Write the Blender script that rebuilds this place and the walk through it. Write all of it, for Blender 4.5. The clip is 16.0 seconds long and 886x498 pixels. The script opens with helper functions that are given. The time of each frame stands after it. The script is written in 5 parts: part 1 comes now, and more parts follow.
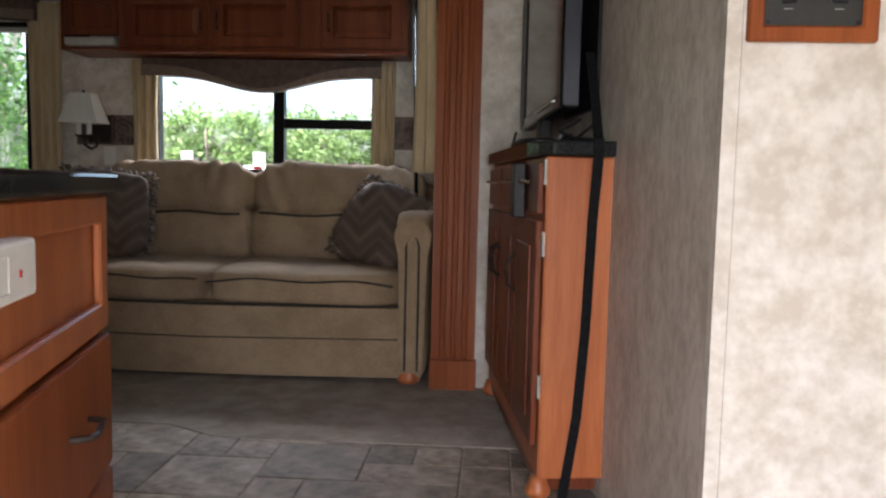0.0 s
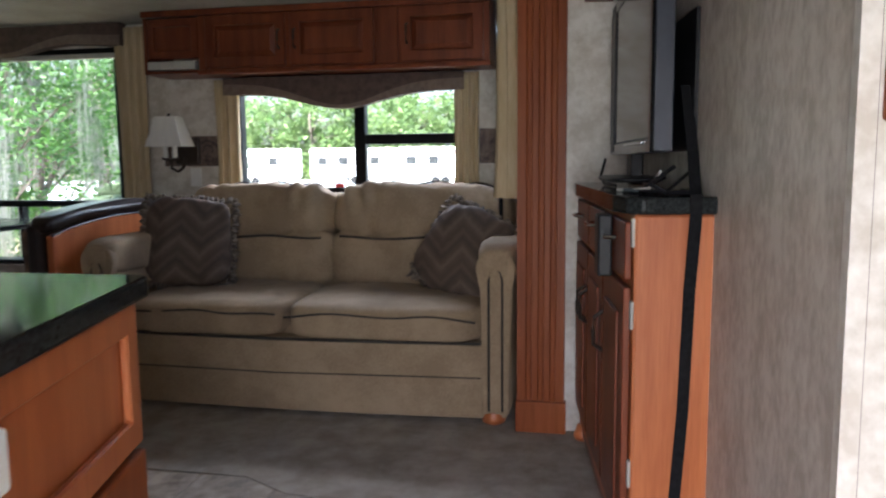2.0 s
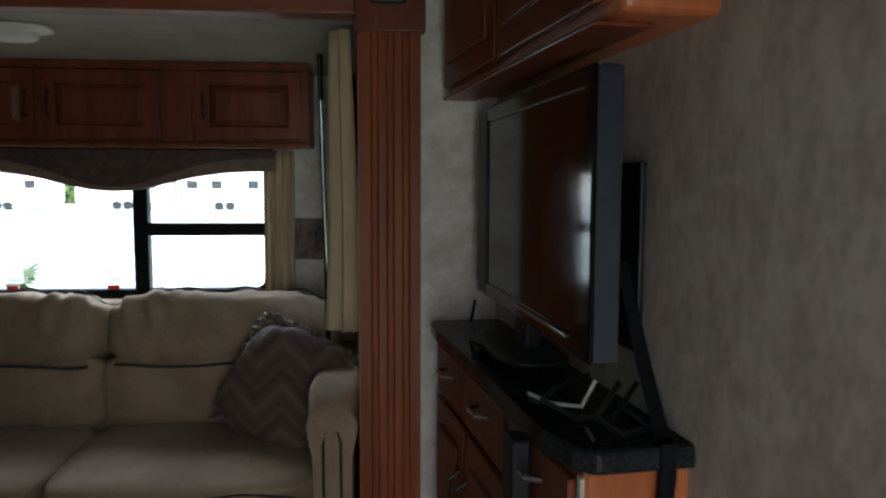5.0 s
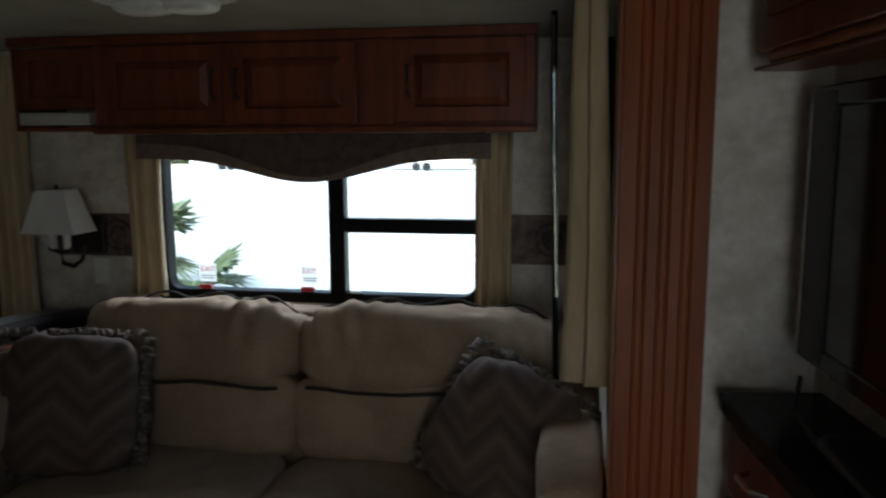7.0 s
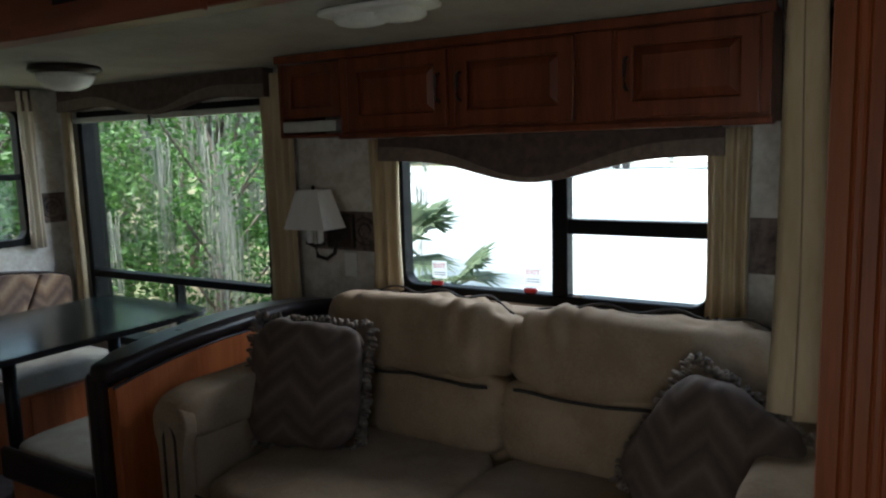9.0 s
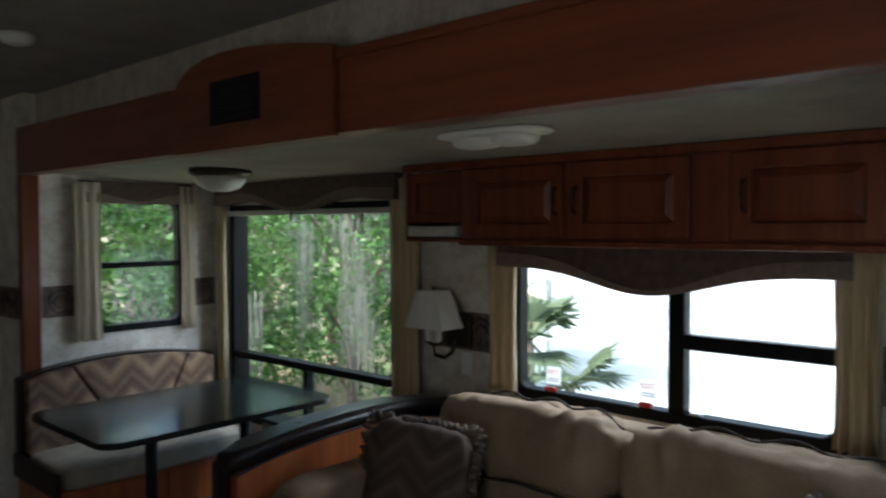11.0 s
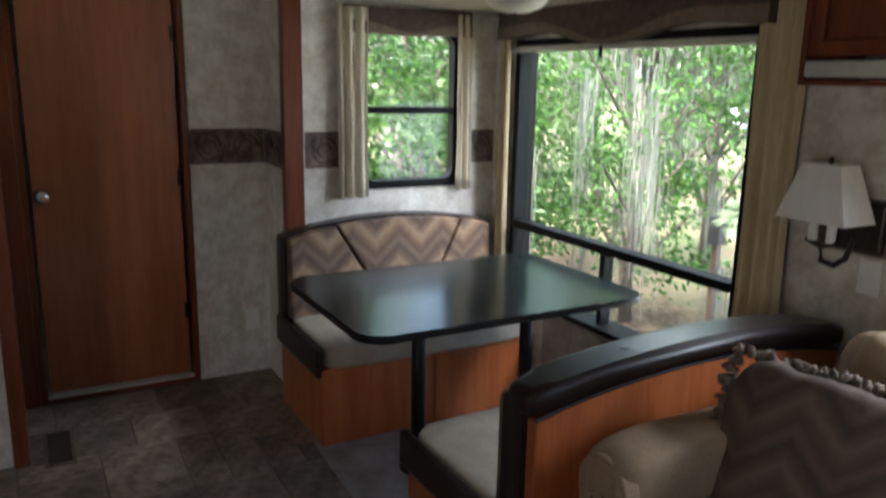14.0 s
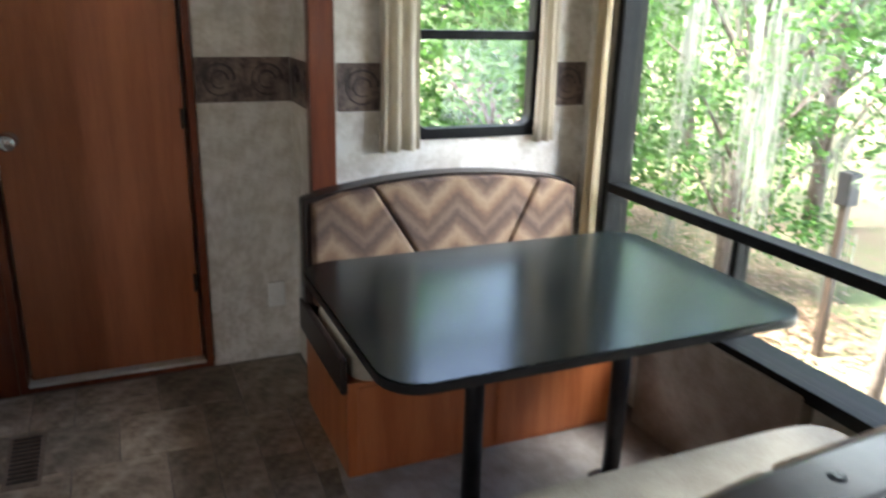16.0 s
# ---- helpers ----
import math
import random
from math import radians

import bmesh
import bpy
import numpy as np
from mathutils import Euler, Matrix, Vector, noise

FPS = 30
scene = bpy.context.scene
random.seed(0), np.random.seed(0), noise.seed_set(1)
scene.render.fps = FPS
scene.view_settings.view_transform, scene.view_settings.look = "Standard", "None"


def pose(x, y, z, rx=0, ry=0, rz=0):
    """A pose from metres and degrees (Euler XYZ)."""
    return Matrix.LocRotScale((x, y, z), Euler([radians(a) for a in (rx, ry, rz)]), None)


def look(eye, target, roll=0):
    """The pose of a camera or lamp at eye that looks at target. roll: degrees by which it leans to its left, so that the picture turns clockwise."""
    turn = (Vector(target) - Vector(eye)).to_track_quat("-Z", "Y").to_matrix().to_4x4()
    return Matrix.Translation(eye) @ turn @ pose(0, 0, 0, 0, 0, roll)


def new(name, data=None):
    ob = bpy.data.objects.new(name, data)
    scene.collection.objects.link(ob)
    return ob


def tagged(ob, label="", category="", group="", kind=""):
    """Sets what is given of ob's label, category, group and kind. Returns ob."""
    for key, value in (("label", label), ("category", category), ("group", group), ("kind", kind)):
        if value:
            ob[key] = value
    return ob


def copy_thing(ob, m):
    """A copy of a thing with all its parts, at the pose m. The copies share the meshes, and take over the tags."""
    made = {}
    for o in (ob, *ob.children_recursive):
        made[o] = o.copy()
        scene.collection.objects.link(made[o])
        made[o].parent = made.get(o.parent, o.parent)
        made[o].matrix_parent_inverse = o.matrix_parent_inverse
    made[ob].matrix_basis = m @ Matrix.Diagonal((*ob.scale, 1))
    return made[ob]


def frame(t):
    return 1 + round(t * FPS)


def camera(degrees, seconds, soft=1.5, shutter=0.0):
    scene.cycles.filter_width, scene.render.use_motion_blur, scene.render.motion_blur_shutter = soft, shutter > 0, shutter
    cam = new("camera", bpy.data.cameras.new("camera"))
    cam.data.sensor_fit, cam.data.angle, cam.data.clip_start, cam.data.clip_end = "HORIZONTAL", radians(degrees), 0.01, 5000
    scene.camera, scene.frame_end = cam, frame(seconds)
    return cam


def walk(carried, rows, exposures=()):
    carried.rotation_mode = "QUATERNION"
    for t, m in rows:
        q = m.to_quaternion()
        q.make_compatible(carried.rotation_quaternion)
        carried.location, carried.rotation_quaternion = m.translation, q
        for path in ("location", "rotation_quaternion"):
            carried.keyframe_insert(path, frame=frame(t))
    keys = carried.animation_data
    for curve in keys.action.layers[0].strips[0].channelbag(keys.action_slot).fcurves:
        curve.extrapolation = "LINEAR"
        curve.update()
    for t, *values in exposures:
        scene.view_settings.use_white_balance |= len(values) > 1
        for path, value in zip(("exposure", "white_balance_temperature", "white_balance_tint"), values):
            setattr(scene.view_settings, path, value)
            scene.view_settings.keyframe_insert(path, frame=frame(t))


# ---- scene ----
cam = camera(60.68, 16.0, 2.2, 0.5)
PATH = [
    (0, (4.892, -2.888, 0.892), (4.773, -0.898, 0.725), 1.27),
    (0.5, (4.889, -2.859, 0.897), (4.701, -0.871, 0.781), 0.91),
    (1, (4.965, -2.712, 0.953), (4.677, -0.743, 0.750), 1.17),
    (1.5, (4.965, -2.712, 1.104), (4.537, -0.773, 0.864), -0.23),
    (2, (4.946, -2.643, 1.112), (4.561, -0.694, 0.879), -0.54),
    (2.5, (4.921, -2.491, 1.208), (4.769, -0.504, 1.040), 1.03),
    (3, (4.931, -2.492, 1.312), (5.015, -0.496, 1.222), 1.50),
    (3.5, (4.921, -2.486, 1.322), (4.990, -0.488, 1.272), 1.41),
    (3.7, (4.919, -2.440, 1.324), (4.921, -0.441, 1.265), 1.50),
    (5.8, (4.576, -1.683, 1.507), (4.856, 0.275, 1.215), -1.20),
    (6, (4.564, -1.606, 1.504), (4.845, 0.347, 1.175), -1.60),
    (6.5, (4.580, -1.352, 1.530), (4.579, 0.604, 1.115), 0.60),
    (7, (4.550, -1.312, 1.560), (4.220, 0.641, 1.277), -0.20),
    (7.5, (4.545, -1.348, 1.543), (4.102, 0.576, 1.227), 0.20),
    (8, (4.663, -1.279, 1.543), (3.899, 0.541, 1.220), -0.20),
    (10.3, (4.866, -1.125, 1.636), (3.711, 0.501, 1.493), -1.36),
    (10.5, (4.896, -1.153, 1.656), (3.706, 0.451, 1.562), -1.17),
    (11, (4.883, -1.155, 1.667), (3.548, 0.333, 1.607), -0.16),
    (11.5, (4.797, -1.163, 1.641), (3.308, 0.171, 1.594), 0.48),
    (12, (4.648, -1.170, 1.643), (3.086, 0.075, 1.541), 0.11),
    (12.5, (4.499, -1.172, 1.617), (2.910, 0.023, 1.401), -1.13),
    (13, (4.324, -0.976, 1.628), (2.653, 0.101, 1.411), -0.43),
    (13.5, (4.183, -0.799, 1.629), (2.435, 0.143, 1.394), 2.35),
    (14, (3.959, -0.718, 1.593), (2.253, 0.233, 1.158), 1.18),
    (14.5, (3.749, -0.670, 1.577), (2.132, 0.361, 1.007), 0.64),
    (15, (3.571, -0.560, 1.552), (1.953, 0.406, 0.881), 0.75),
    (15.5, (3.354, -0.333, 1.545), (1.704, 0.563, 0.856), 1.52),
    (16, (3.180, -0.291, 1.553), (1.439, 0.475, 0.937), 1.58),
]
EXPOSURES = [(0, 3.0, 6200, 17), (1.0, 3.17, 6000, 17), (2.0, 3.2, 5800, 16), (3.0, 2.65, 5500, 8), (6.0, 2.2, 5700, 9), (6.5, 2.1, 5700, 9), (7.0, 1.65, 5700, 9), (8.0, 1.9, 5800, 9), (10.5, 1.85, 5800, 9), (12.0, 2.46, 5850, 15), (13.5, 3.0, 5950, 16), (14.5, 3.35, 6250, 15), (16.0, 3.85, 6250, 15)]
walk(cam, [(t, look(eye, target, roll)) for t, eye, target, roll in PATH], EXPOSURES)

# ---- world and light ----
world = bpy.data.worlds.new("sky")
scene.world = world
world.use_nodes = True
wn = world.node_tree.nodes
sky = wn.new("ShaderNodeTexSky")
sky.sky_type = 'NISHITA'
sky.sun_disc = False
sky.sun_elevation = radians(55)
sky.sun_rotation = radians(200)
sky.dust_density = 6.0
wn["Background"].inputs["Strength"].default_value = 0.15
world.node_tree.links.new(sky.outputs["Color"], wn["Background"].inputs["Color"])
sun_data = bpy.data.lights.new("sun", 'SUN')
sun_data.energy = 4.2
sun_data.angle = radians(14)
sun_data.color = (1.0, 0.95, 0.88)
sun = new("sun", sun_data)
sun.matrix_world = look((-6, -18, 30), (0, 0, 0))
# daylight in the open entry door behind the walker
door_light = bpy.data.lights.new("entry_daylight", 'AREA')
door_light.shape = 'RECTANGLE'
door_light.size, door_light.size_y = 0.8, 1.8
door_light.energy = 2.75
door_light.color = (0.95, 0.98, 1.0)
dl = new("entry_daylight", door_light)
dl.matrix_world = look((4.95, -3.42, 0.75), (4.95, 0, 0.75))

# added lamp outside above the large window, boosting the sky's light indoors
window_fill = bpy.data.lights.new("window_fill_lamp", 'AREA')
window_fill.shape = 'RECTANGLE'
window_fill.size, window_fill.size_y = 1.4, 0.7
window_fill.energy = 10
window_fill.color = (0.96, 1.0, 0.97)
wl = new("window_fill_lamp", window_fill)
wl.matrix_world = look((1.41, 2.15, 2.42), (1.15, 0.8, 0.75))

# second added lamp, out of sight above the sofa window, lighting the seats
sofa_fill = bpy.data.lights.new("sofa_window_fill_lamp", 'AREA')
sofa_fill.shape = 'RECTANGLE'
sofa_fill.size, sofa_fill.size_y = 1.3, 0.5
sofa_fill.energy = 9.5
sofa_fill.color = (0.97, 0.99, 1.0)
sl = new("sofa_window_fill_lamp", sofa_fill)
sl.matrix_world = look((3.45, 2.30, 1.98), (3.40, 0.7, 0.60))

# ---- materials ----
def material(name):
    m = bpy.data.materials.new(name)
    m.use_nodes = True
    return m, m.node_tree.nodes, m.node_tree.links, m.node_tree.nodes["Principled BSDF"]


def mottled(name, a, b, scale=8.0, rough=0.6, bump=0.1, stretch=(1, 1, 1), fine=60.0, metal=0.0, vary=0.0, coat=0.0, detail=6.0, spec=0.5):
    """Two colours mixed by large and fine noise, with a fine relief."""
    m, n, l, p = material(name)
    tc = n.new("ShaderNodeTexCoord")
    mp = n.new("ShaderNodeMapping")
    mp.inputs["Scale"].default_value = stretch
    l.new(tc.outputs["Object"], mp.inputs["Vector"])
    n1 = n.new("ShaderNodeTexNoise")
    n1.inputs["Scale"].default_value = scale
    n1.inputs["Detail"].default_value = detail
    n1.inputs["Roughness"].default_value = 0.62
    n2 = n.new("ShaderNodeTexNoise")
    n2.inputs["Scale"].default_value = fine
    n2.inputs["Detail"].default_value = 3
    l.new(mp.outputs["Vector"], n1.inputs["Vector"])
    l.new(mp.outputs["Vector"], n2.inputs["Vector"])
    mixf = n.new("ShaderNodeMath")
    mixf.operation = 'MULTIPLY_ADD'
    mixf.inputs[1].default_value = 0.35
    l.new(n2.outputs["Fac"], mixf.inputs[0])
    sub = n.new("ShaderNodeMath")
    sub.operation = 'SUBTRACT'
    sub.inputs[1].default_value = 0.17
    l.new(n1.outputs["Fac"], sub.inputs[0])
    l.new(sub.outputs[0], mixf.inputs[2])
    ramp = n.new("ShaderNodeValToRGB")
    ramp.color_ramp.elements[0].position, ramp.color_ramp.elements[1].position = 0.36, 0.64
    ramp.color_ramp.elements[0].color, ramp.color_ramp.elements[1].color = (*a, 1), (*b, 1)
    l.new(mixf.outputs[0], ramp.inputs["Fac"])
    out = ramp.outputs["Color"]
    if vary:
        oi = n.new("ShaderNodeObjectInfo")
        hs = n.new("ShaderNodeHueSaturation")
        mr = n.new("ShaderNodeMapRange")
        mr.inputs["To Min"].default_value, mr.inputs["To Max"].default_value = 1 - vary, 1 + vary
        l.new(oi.outputs["Random"], mr.inputs["Value"])
        l.new(mr.outputs["Result"], hs.inputs["Value"])
        l.new(out, hs.inputs["Color"])
        out = hs.outputs["Color"]
    l.new(out, p.inputs["Base Color"])
    p.inputs["Roughness"].default_value = rough
    p.inputs["Metallic"].default_value = metal
    p.inputs["Specular IOR Level"].default_value = spec
    if coat:
        p.inputs["Coat Weight"].default_value = coat
        p.inputs["Coat Roughness"].default_value = 0.15
    if bump:
        bp = n.new("ShaderNodeBump")
        bp.inputs["Strength"].default_value = bump
        bp.inputs["Distance"].default_value = 0.004
        l.new(mixf.outputs[0], bp.inputs["Height"])
        l.new(bp.outputs["Normal"], p.inputs["Normal"])
    return m


def wood(name, a, b, along=2, rough=0.38, scale=7.0, coat=0.12, spec=0.5):
    s = [9.0, 9.0, 9.0]
    s[along] = 0.55
    return mottled(name, a, b, scale=scale / 4, rough=rough, bump=0.05, stretch=tuple(s), fine=22.0, coat=coat, spec=spec)


def chevron(name, cols, wide, tall, axis_u=1, rough=0.85):
    """Zigzag bands woven in several colours."""
    m, n, l, p = material(name)
    tc = n.new("ShaderNodeTexCoord")
    sp = n.new("ShaderNodeSeparateXYZ")
    l.new(tc.outputs["Object"], sp.inputs[0])
    pp = n.new("ShaderNodeMath")
    pp.operation = 'PINGPONG'
    pp.inputs[1].default_value = wide
    l.new(sp.outputs[axis_u], pp.inputs[0])
    ad = n.new("ShaderNodeMath")
    ad.operation = 'MULTIPLY_ADD'
    ad.inputs[1].default_value = 0.95
    l.new(pp.outputs[0], ad.inputs[0])
    l.new(sp.outputs[2], ad.inputs[2])
    nz = n.new("ShaderNodeTexNoise")
    nz.inputs["Scale"].default_value = 45
    nz.inputs["Detail"].default_value = 4
    l.new(tc.outputs["Object"], nz.inputs["Vector"])
    ad2 = n.new("ShaderNodeMath")
    ad2.operation = 'MULTIPLY_ADD'
    ad2.inputs[1].default_value = tall * 0.22
    l.new(nz.outputs["Fac"], ad2.inputs[0])
    l.new(ad.outputs[0], ad2.inputs[2])
    dv = n.new("ShaderNodeMath")
    dv.operation = 'DIVIDE'
    dv.inputs[1].default_value = tall
    l.new(ad2.outputs[0], dv.inputs[0])
    fr = n.new("ShaderNodeMath")
    fr.operation = 'FRACT'
    l.new(dv.outputs[0], fr.inputs[0])
    ramp = n.new("ShaderNodeValToRGB")
    cr = ramp.color_ramp
    k = len(cols)
    cr.elements[0].color = (*cols[0], 1)
    cr.elements[1].position = 1.0
    cr.elements[1].color = (*cols[0], 1)
    for i, c in enumerate(cols[1:], 1):
        e = cr.elements.new(i / k)
        e.color = (*c, 1)
    l.new(fr.outputs[0], ramp.inputs["Fac"])
    l.new(ramp.outputs["Color"], p.inputs["Base Color"])
    p.inputs["Roughness"].default_value = rough
    bp = n.new("ShaderNodeBump")
    bp.inputs["Strength"].default_value = 0.25
    bp.inputs["Distance"].default_value = 0.003
    l.new(nz.outputs["Fac"], bp.inputs["Height"])
    l.new(bp.outputs["Normal"], p.inputs["Normal"])
    return m


def leafy(name, a, b, through_light=0.45):
    m, n, l, p = material(name)
    g = n.new("ShaderNodeNewGeometry")
    ramp = n.new("ShaderNodeValToRGB")
    ramp.color_ramp.elements[0].color, ramp.color_ramp.elements[1].color = (*a, 1), (*b, 1)
    l.new(g.outputs["Random Per Island"], ramp.inputs["Fac"])
    l.new(ramp.outputs["Color"], p.inputs["Base Color"])
    p.inputs["Roughness"].default_value = 0.5
    tr = n.new("ShaderNodeBsdfTranslucent")
    l.new(ramp.outputs["Color"], tr.inputs["Color"])
    mx = n.new("ShaderNodeMixShader")
    mx.inputs[0].default_value = through_light
    l.new(p.outputs[0], mx.inputs[1])
    l.new(tr.outputs[0], mx.inputs[2])
    l.new(mx.outputs[0], n["Material Output"].inputs["Surface"])
    return m


def glass(name, tint=(0.95, 0.98, 0.96), gloss=0.022):
    m, n, l, p = material(name)
    t = n.new("ShaderNodeBsdfTransparent")
    t.inputs["Color"].default_value = (*tint, 1)
    g = n.new("ShaderNodeBsdfGlossy")
    g.inputs["Roughness"].default_value = 0.02
    mx = n.new("ShaderNodeMixShader")
    mx.inputs[0].default_value = gloss
    l.new(t.outputs[0], mx.inputs[1])
    l.new(g.outputs[0], mx.inputs[2])
    l.new(mx.outputs[0], n["Material Output"].inputs["Surface"])
    return m


M_PAPER = mottled("wallpaper", (0.52, 0.475, 0.405), (0.72, 0.69, 0.63), scale=11, detail=9, rough=0.55, bump=0.05, fine=45)
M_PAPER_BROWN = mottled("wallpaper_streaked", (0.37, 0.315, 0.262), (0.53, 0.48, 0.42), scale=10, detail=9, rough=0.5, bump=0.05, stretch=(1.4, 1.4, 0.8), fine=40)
M_BORDER = mottled("border_paper", (0.05, 0.033, 0.03), (0.22, 0.16, 0.13), scale=14, rough=0.6, bump=0.1, fine=50)
M_BORDER_DARK = mottled("border_scroll", (0.03, 0.02, 0.02), (0.07, 0.05, 0.045), scale=14, rough=0.6)
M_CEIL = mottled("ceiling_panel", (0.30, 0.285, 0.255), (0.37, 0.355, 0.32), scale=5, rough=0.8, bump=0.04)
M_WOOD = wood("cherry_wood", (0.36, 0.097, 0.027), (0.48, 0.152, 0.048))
# same cherry, shade on the beam facing off the windows put into the colour
M_WOOD_X = wood("cherry_wood_across_shaded", (0.15, 0.036, 0.015), (0.225, 0.06, 0.024), along=0)
# same cherry with the shade of less lit cabinets coloured in; also dark trim
M_WOOD_RED = wood("dark_shaded_cherry_wood", (0.11, 0.027, 0.011), (0.185, 0.047, 0.018), rough=0.36, coat=0.06, spec=0.3)
M_WOOD_MID = wood("cherry_wood_mid", (0.20, 0.050, 0.013), (0.29, 0.080, 0.022), rough=0.45, coat=0.02, spec=0.2)
M_DOOR = wood("door_veneer", (0.24, 0.070, 0.024), (0.33, 0.104, 0.038), rough=0.42, scale=7)
M_SOFA = mottled("sofa_microsuede", (0.262, 0.186, 0.110), (0.365, 0.268, 0.166), scale=5, rough=0.9, bump=0.12, fine=120)
M_PIPE = mottled("dark_piping", (0.025, 0.02, 0.016), (0.05, 0.04, 0.03), rough=0.8)
M_SEAT = mottled("bench_suede", (0.30, 0.26, 0.20), (0.40, 0.36, 0.28), scale=6, rough=0.9, bump=0.1, fine=120)
M_CHEV = chevron("bench_chevron", [(0.11, 0.066, 0.046), (0.22, 0.13, 0.076), (0.30, 0.205, 0.13), (0.165, 0.10, 0.066), (0.085, 0.054, 0.042), (0.185, 0.12, 0.08)], 0.125, 0.22)
M_CUSHION = chevron("cushion_chevron", [(0.078, 0.052, 0.036), (0.098, 0.067, 0.046), (0.145, 0.104, 0.072), (0.09, 0.061, 0.042), (0.066, 0.044, 0.032), (0.112, 0.078, 0.054)], 0.10, 0.15, axis_u=0)
M_FRINGE = mottled("fringe", (0.08, 0.06, 0.046), (0.25, 0.20, 0.15), scale=40, rough=0.9)
M_VINYL = mottled("dark_vinyl", (0.018, 0.012, 0.010), (0.03, 0.02, 0.017), scale=20, rough=0.33, bump=0.08, spec=0.3)
M_CURTAIN = mottled("curtain_cloth", (0.46, 0.36, 0.21), (0.56, 0.46, 0.30), scale=20, rough=0.9, stretch=(1, 1, 0.2))
M_CREAM = mottled("cream_curtain_cloth", (0.48, 0.42, 0.32), (0.60, 0.54, 0.43), scale=20, rough=0.9, stretch=(1, 1, 0.2))
M_VALANCE = mottled("valance_cloth", (0.065, 0.042, 0.035), (0.10, 0.068, 0.056), scale=25, rough=0.9)
M_VALTRIM = mottled("valance_trim", (0.15, 0.11, 0.085), (0.20, 0.15, 0.12), scale=40, rough=0.9)
M_CARPET = mottled("carpet", (0.24, 0.205, 0.17), (0.38, 0.335, 0.285), scale=7, rough=1.0, bump=0.6, fine=220)
M_TILE = mottled("stone_tile", (0.15, 0.116, 0.088), (0.35, 0.288, 0.226), scale=7, rough=0.62, bump=0.12, fine=30, vary=0.32, spec=0.3)
M_GROUT = mottled("tile_joint", (0.15, 0.125, 0.10), (0.20, 0.17, 0.145), scale=20, rough=0.7)
M_COUNTER = mottled("black_laminate", (0.010, 0.011, 0.011), (0.03, 0.033, 0.033), scale=140, rough=0.07, bump=0.0, fine=400, spec=0.05)
M_TABLE = mottled("table_laminate", (0.008, 0.011, 0.010), (0.013, 0.017, 0.015), scale=60, rough=0.19, bump=0.02, spec=0.35)
M_BLACK = mottled("black_plastic", (0.009, 0.009, 0.010), (0.014, 0.014, 0.016), scale=30, rough=0.4, bump=0.02, spec=0.3)
M_WEB = mottled("black_webbing", (0.008, 0.008, 0.009), (0.014, 0.014, 0.015), scale=80, rough=1.0, bump=0.1, spec=0.1)
M_FRAME = mottled("black_window_frame", (0.006, 0.006, 0.006), (0.009, 0.009, 0.009), scale=30, rough=0.45, bump=0.02, spec=0.08)
M_SCREEN = mottled("tv_screen", (0.003, 0.003, 0.004), (0.004, 0.004, 0.005), scale=3, rough=0.09, bump=0.0, spec=0.35)
M_GLOSS = mottled("gloss_black", (0.004, 0.004, 0.005), (0.006, 0.006, 0.007), scale=10, rough=0.12, bump=0.0, spec=0.3)
M_SILVER = mottled("tv_edge", (0.018, 0.023, 0.036), (0.024, 0.030, 0.045), scale=20, rough=0.3, bump=0.0)
M_CHROME = mottled("chrome", (0.6, 0.6, 0.6), (0.7, 0.7, 0.7), rough=0.15, metal=1.0, bump=0.0)
M_BRONZE = mottled("bronze", (0.025, 0.018, 0.014), (0.05, 0.035, 0.026), rough=0.4, metal=0.4)
M_WHITE = mottled("white_plastic", (0.74, 0.74, 0.71), (0.8, 0.8, 0.77), scale=15, rough=0.4, bump=0.02)
M_SHADE = mottled("lamp_shade", (0.70, 0.69, 0.66), (0.76, 0.75, 0.72), scale=20, rough=0.9, stretch=(1, 1, 0.1))
M_FROST = mottled("frosted_glass", (0.62, 0.62, 0.6), (0.75, 0.75, 0.72), scale=8, rough=0.35, bump=0.0)
M_RED = mottled("red_switch", (0.45, 0.02, 0.02), (0.6, 0.03, 0.03), rough=0.35, bump=0.0)
M_PANEL = mottled("switch_panel", (0.022, 0.023, 0.021), (0.032, 0.033, 0.03), scale=10, rough=0.45, bump=0.02)
M_LCD = mottled("lcd", (0.12, 0.17, 0.14), (0.2, 0.26, 0.22), rough=0.25, bump=0.0)
M_INK = mottled("grey_print", (0.25, 0.25, 0.25), (0.3, 0.3, 0.3), rough=0.7, bump=0.0)
M_LOGO = mottled("silver_print", (0.45, 0.5, 0.55), (0.6, 0.64, 0.68), rough=0.4, bump=0.0)
M_STEEL = mottled("threshold", (0.4, 0.4, 0.37), (0.52, 0.52, 0.48), rough=0.5, bump=0.03)
M_GLASS = glass("window_glass")
M_LEAF = leafy("leaves", (0.025, 0.07, 0.015), (0.085, 0.19, 0.035))
M_LEAF_FAR = leafy("far_leaves", (0.06, 0.11, 0.035), (0.15, 0.23, 0.07))
M_STICKER = leafy("thin_white_vinyl", (0.85, 0.84, 0.82), (0.88, 0.87, 0.85), 0.8)
M_STICKRED = leafy("thin_red_vinyl", (0.6, 0.03, 0.03), (0.65, 0.04, 0.04), 0.75)
M_PALM = leafy("palm_leaves", (0.06, 0.09, 0.05), (0.12, 0.16, 0.09))
M_MOSS = leafy("hanging_moss", (0.14, 0.15, 0.125), (0.27, 0.28, 0.24), 0.3)
M_BARK = mottled("bark", (0.07, 0.055, 0.045), (0.16, 0.13, 0.11), scale=12, rough=0.95, bump=0.8, stretch=(3, 3, 0.6))
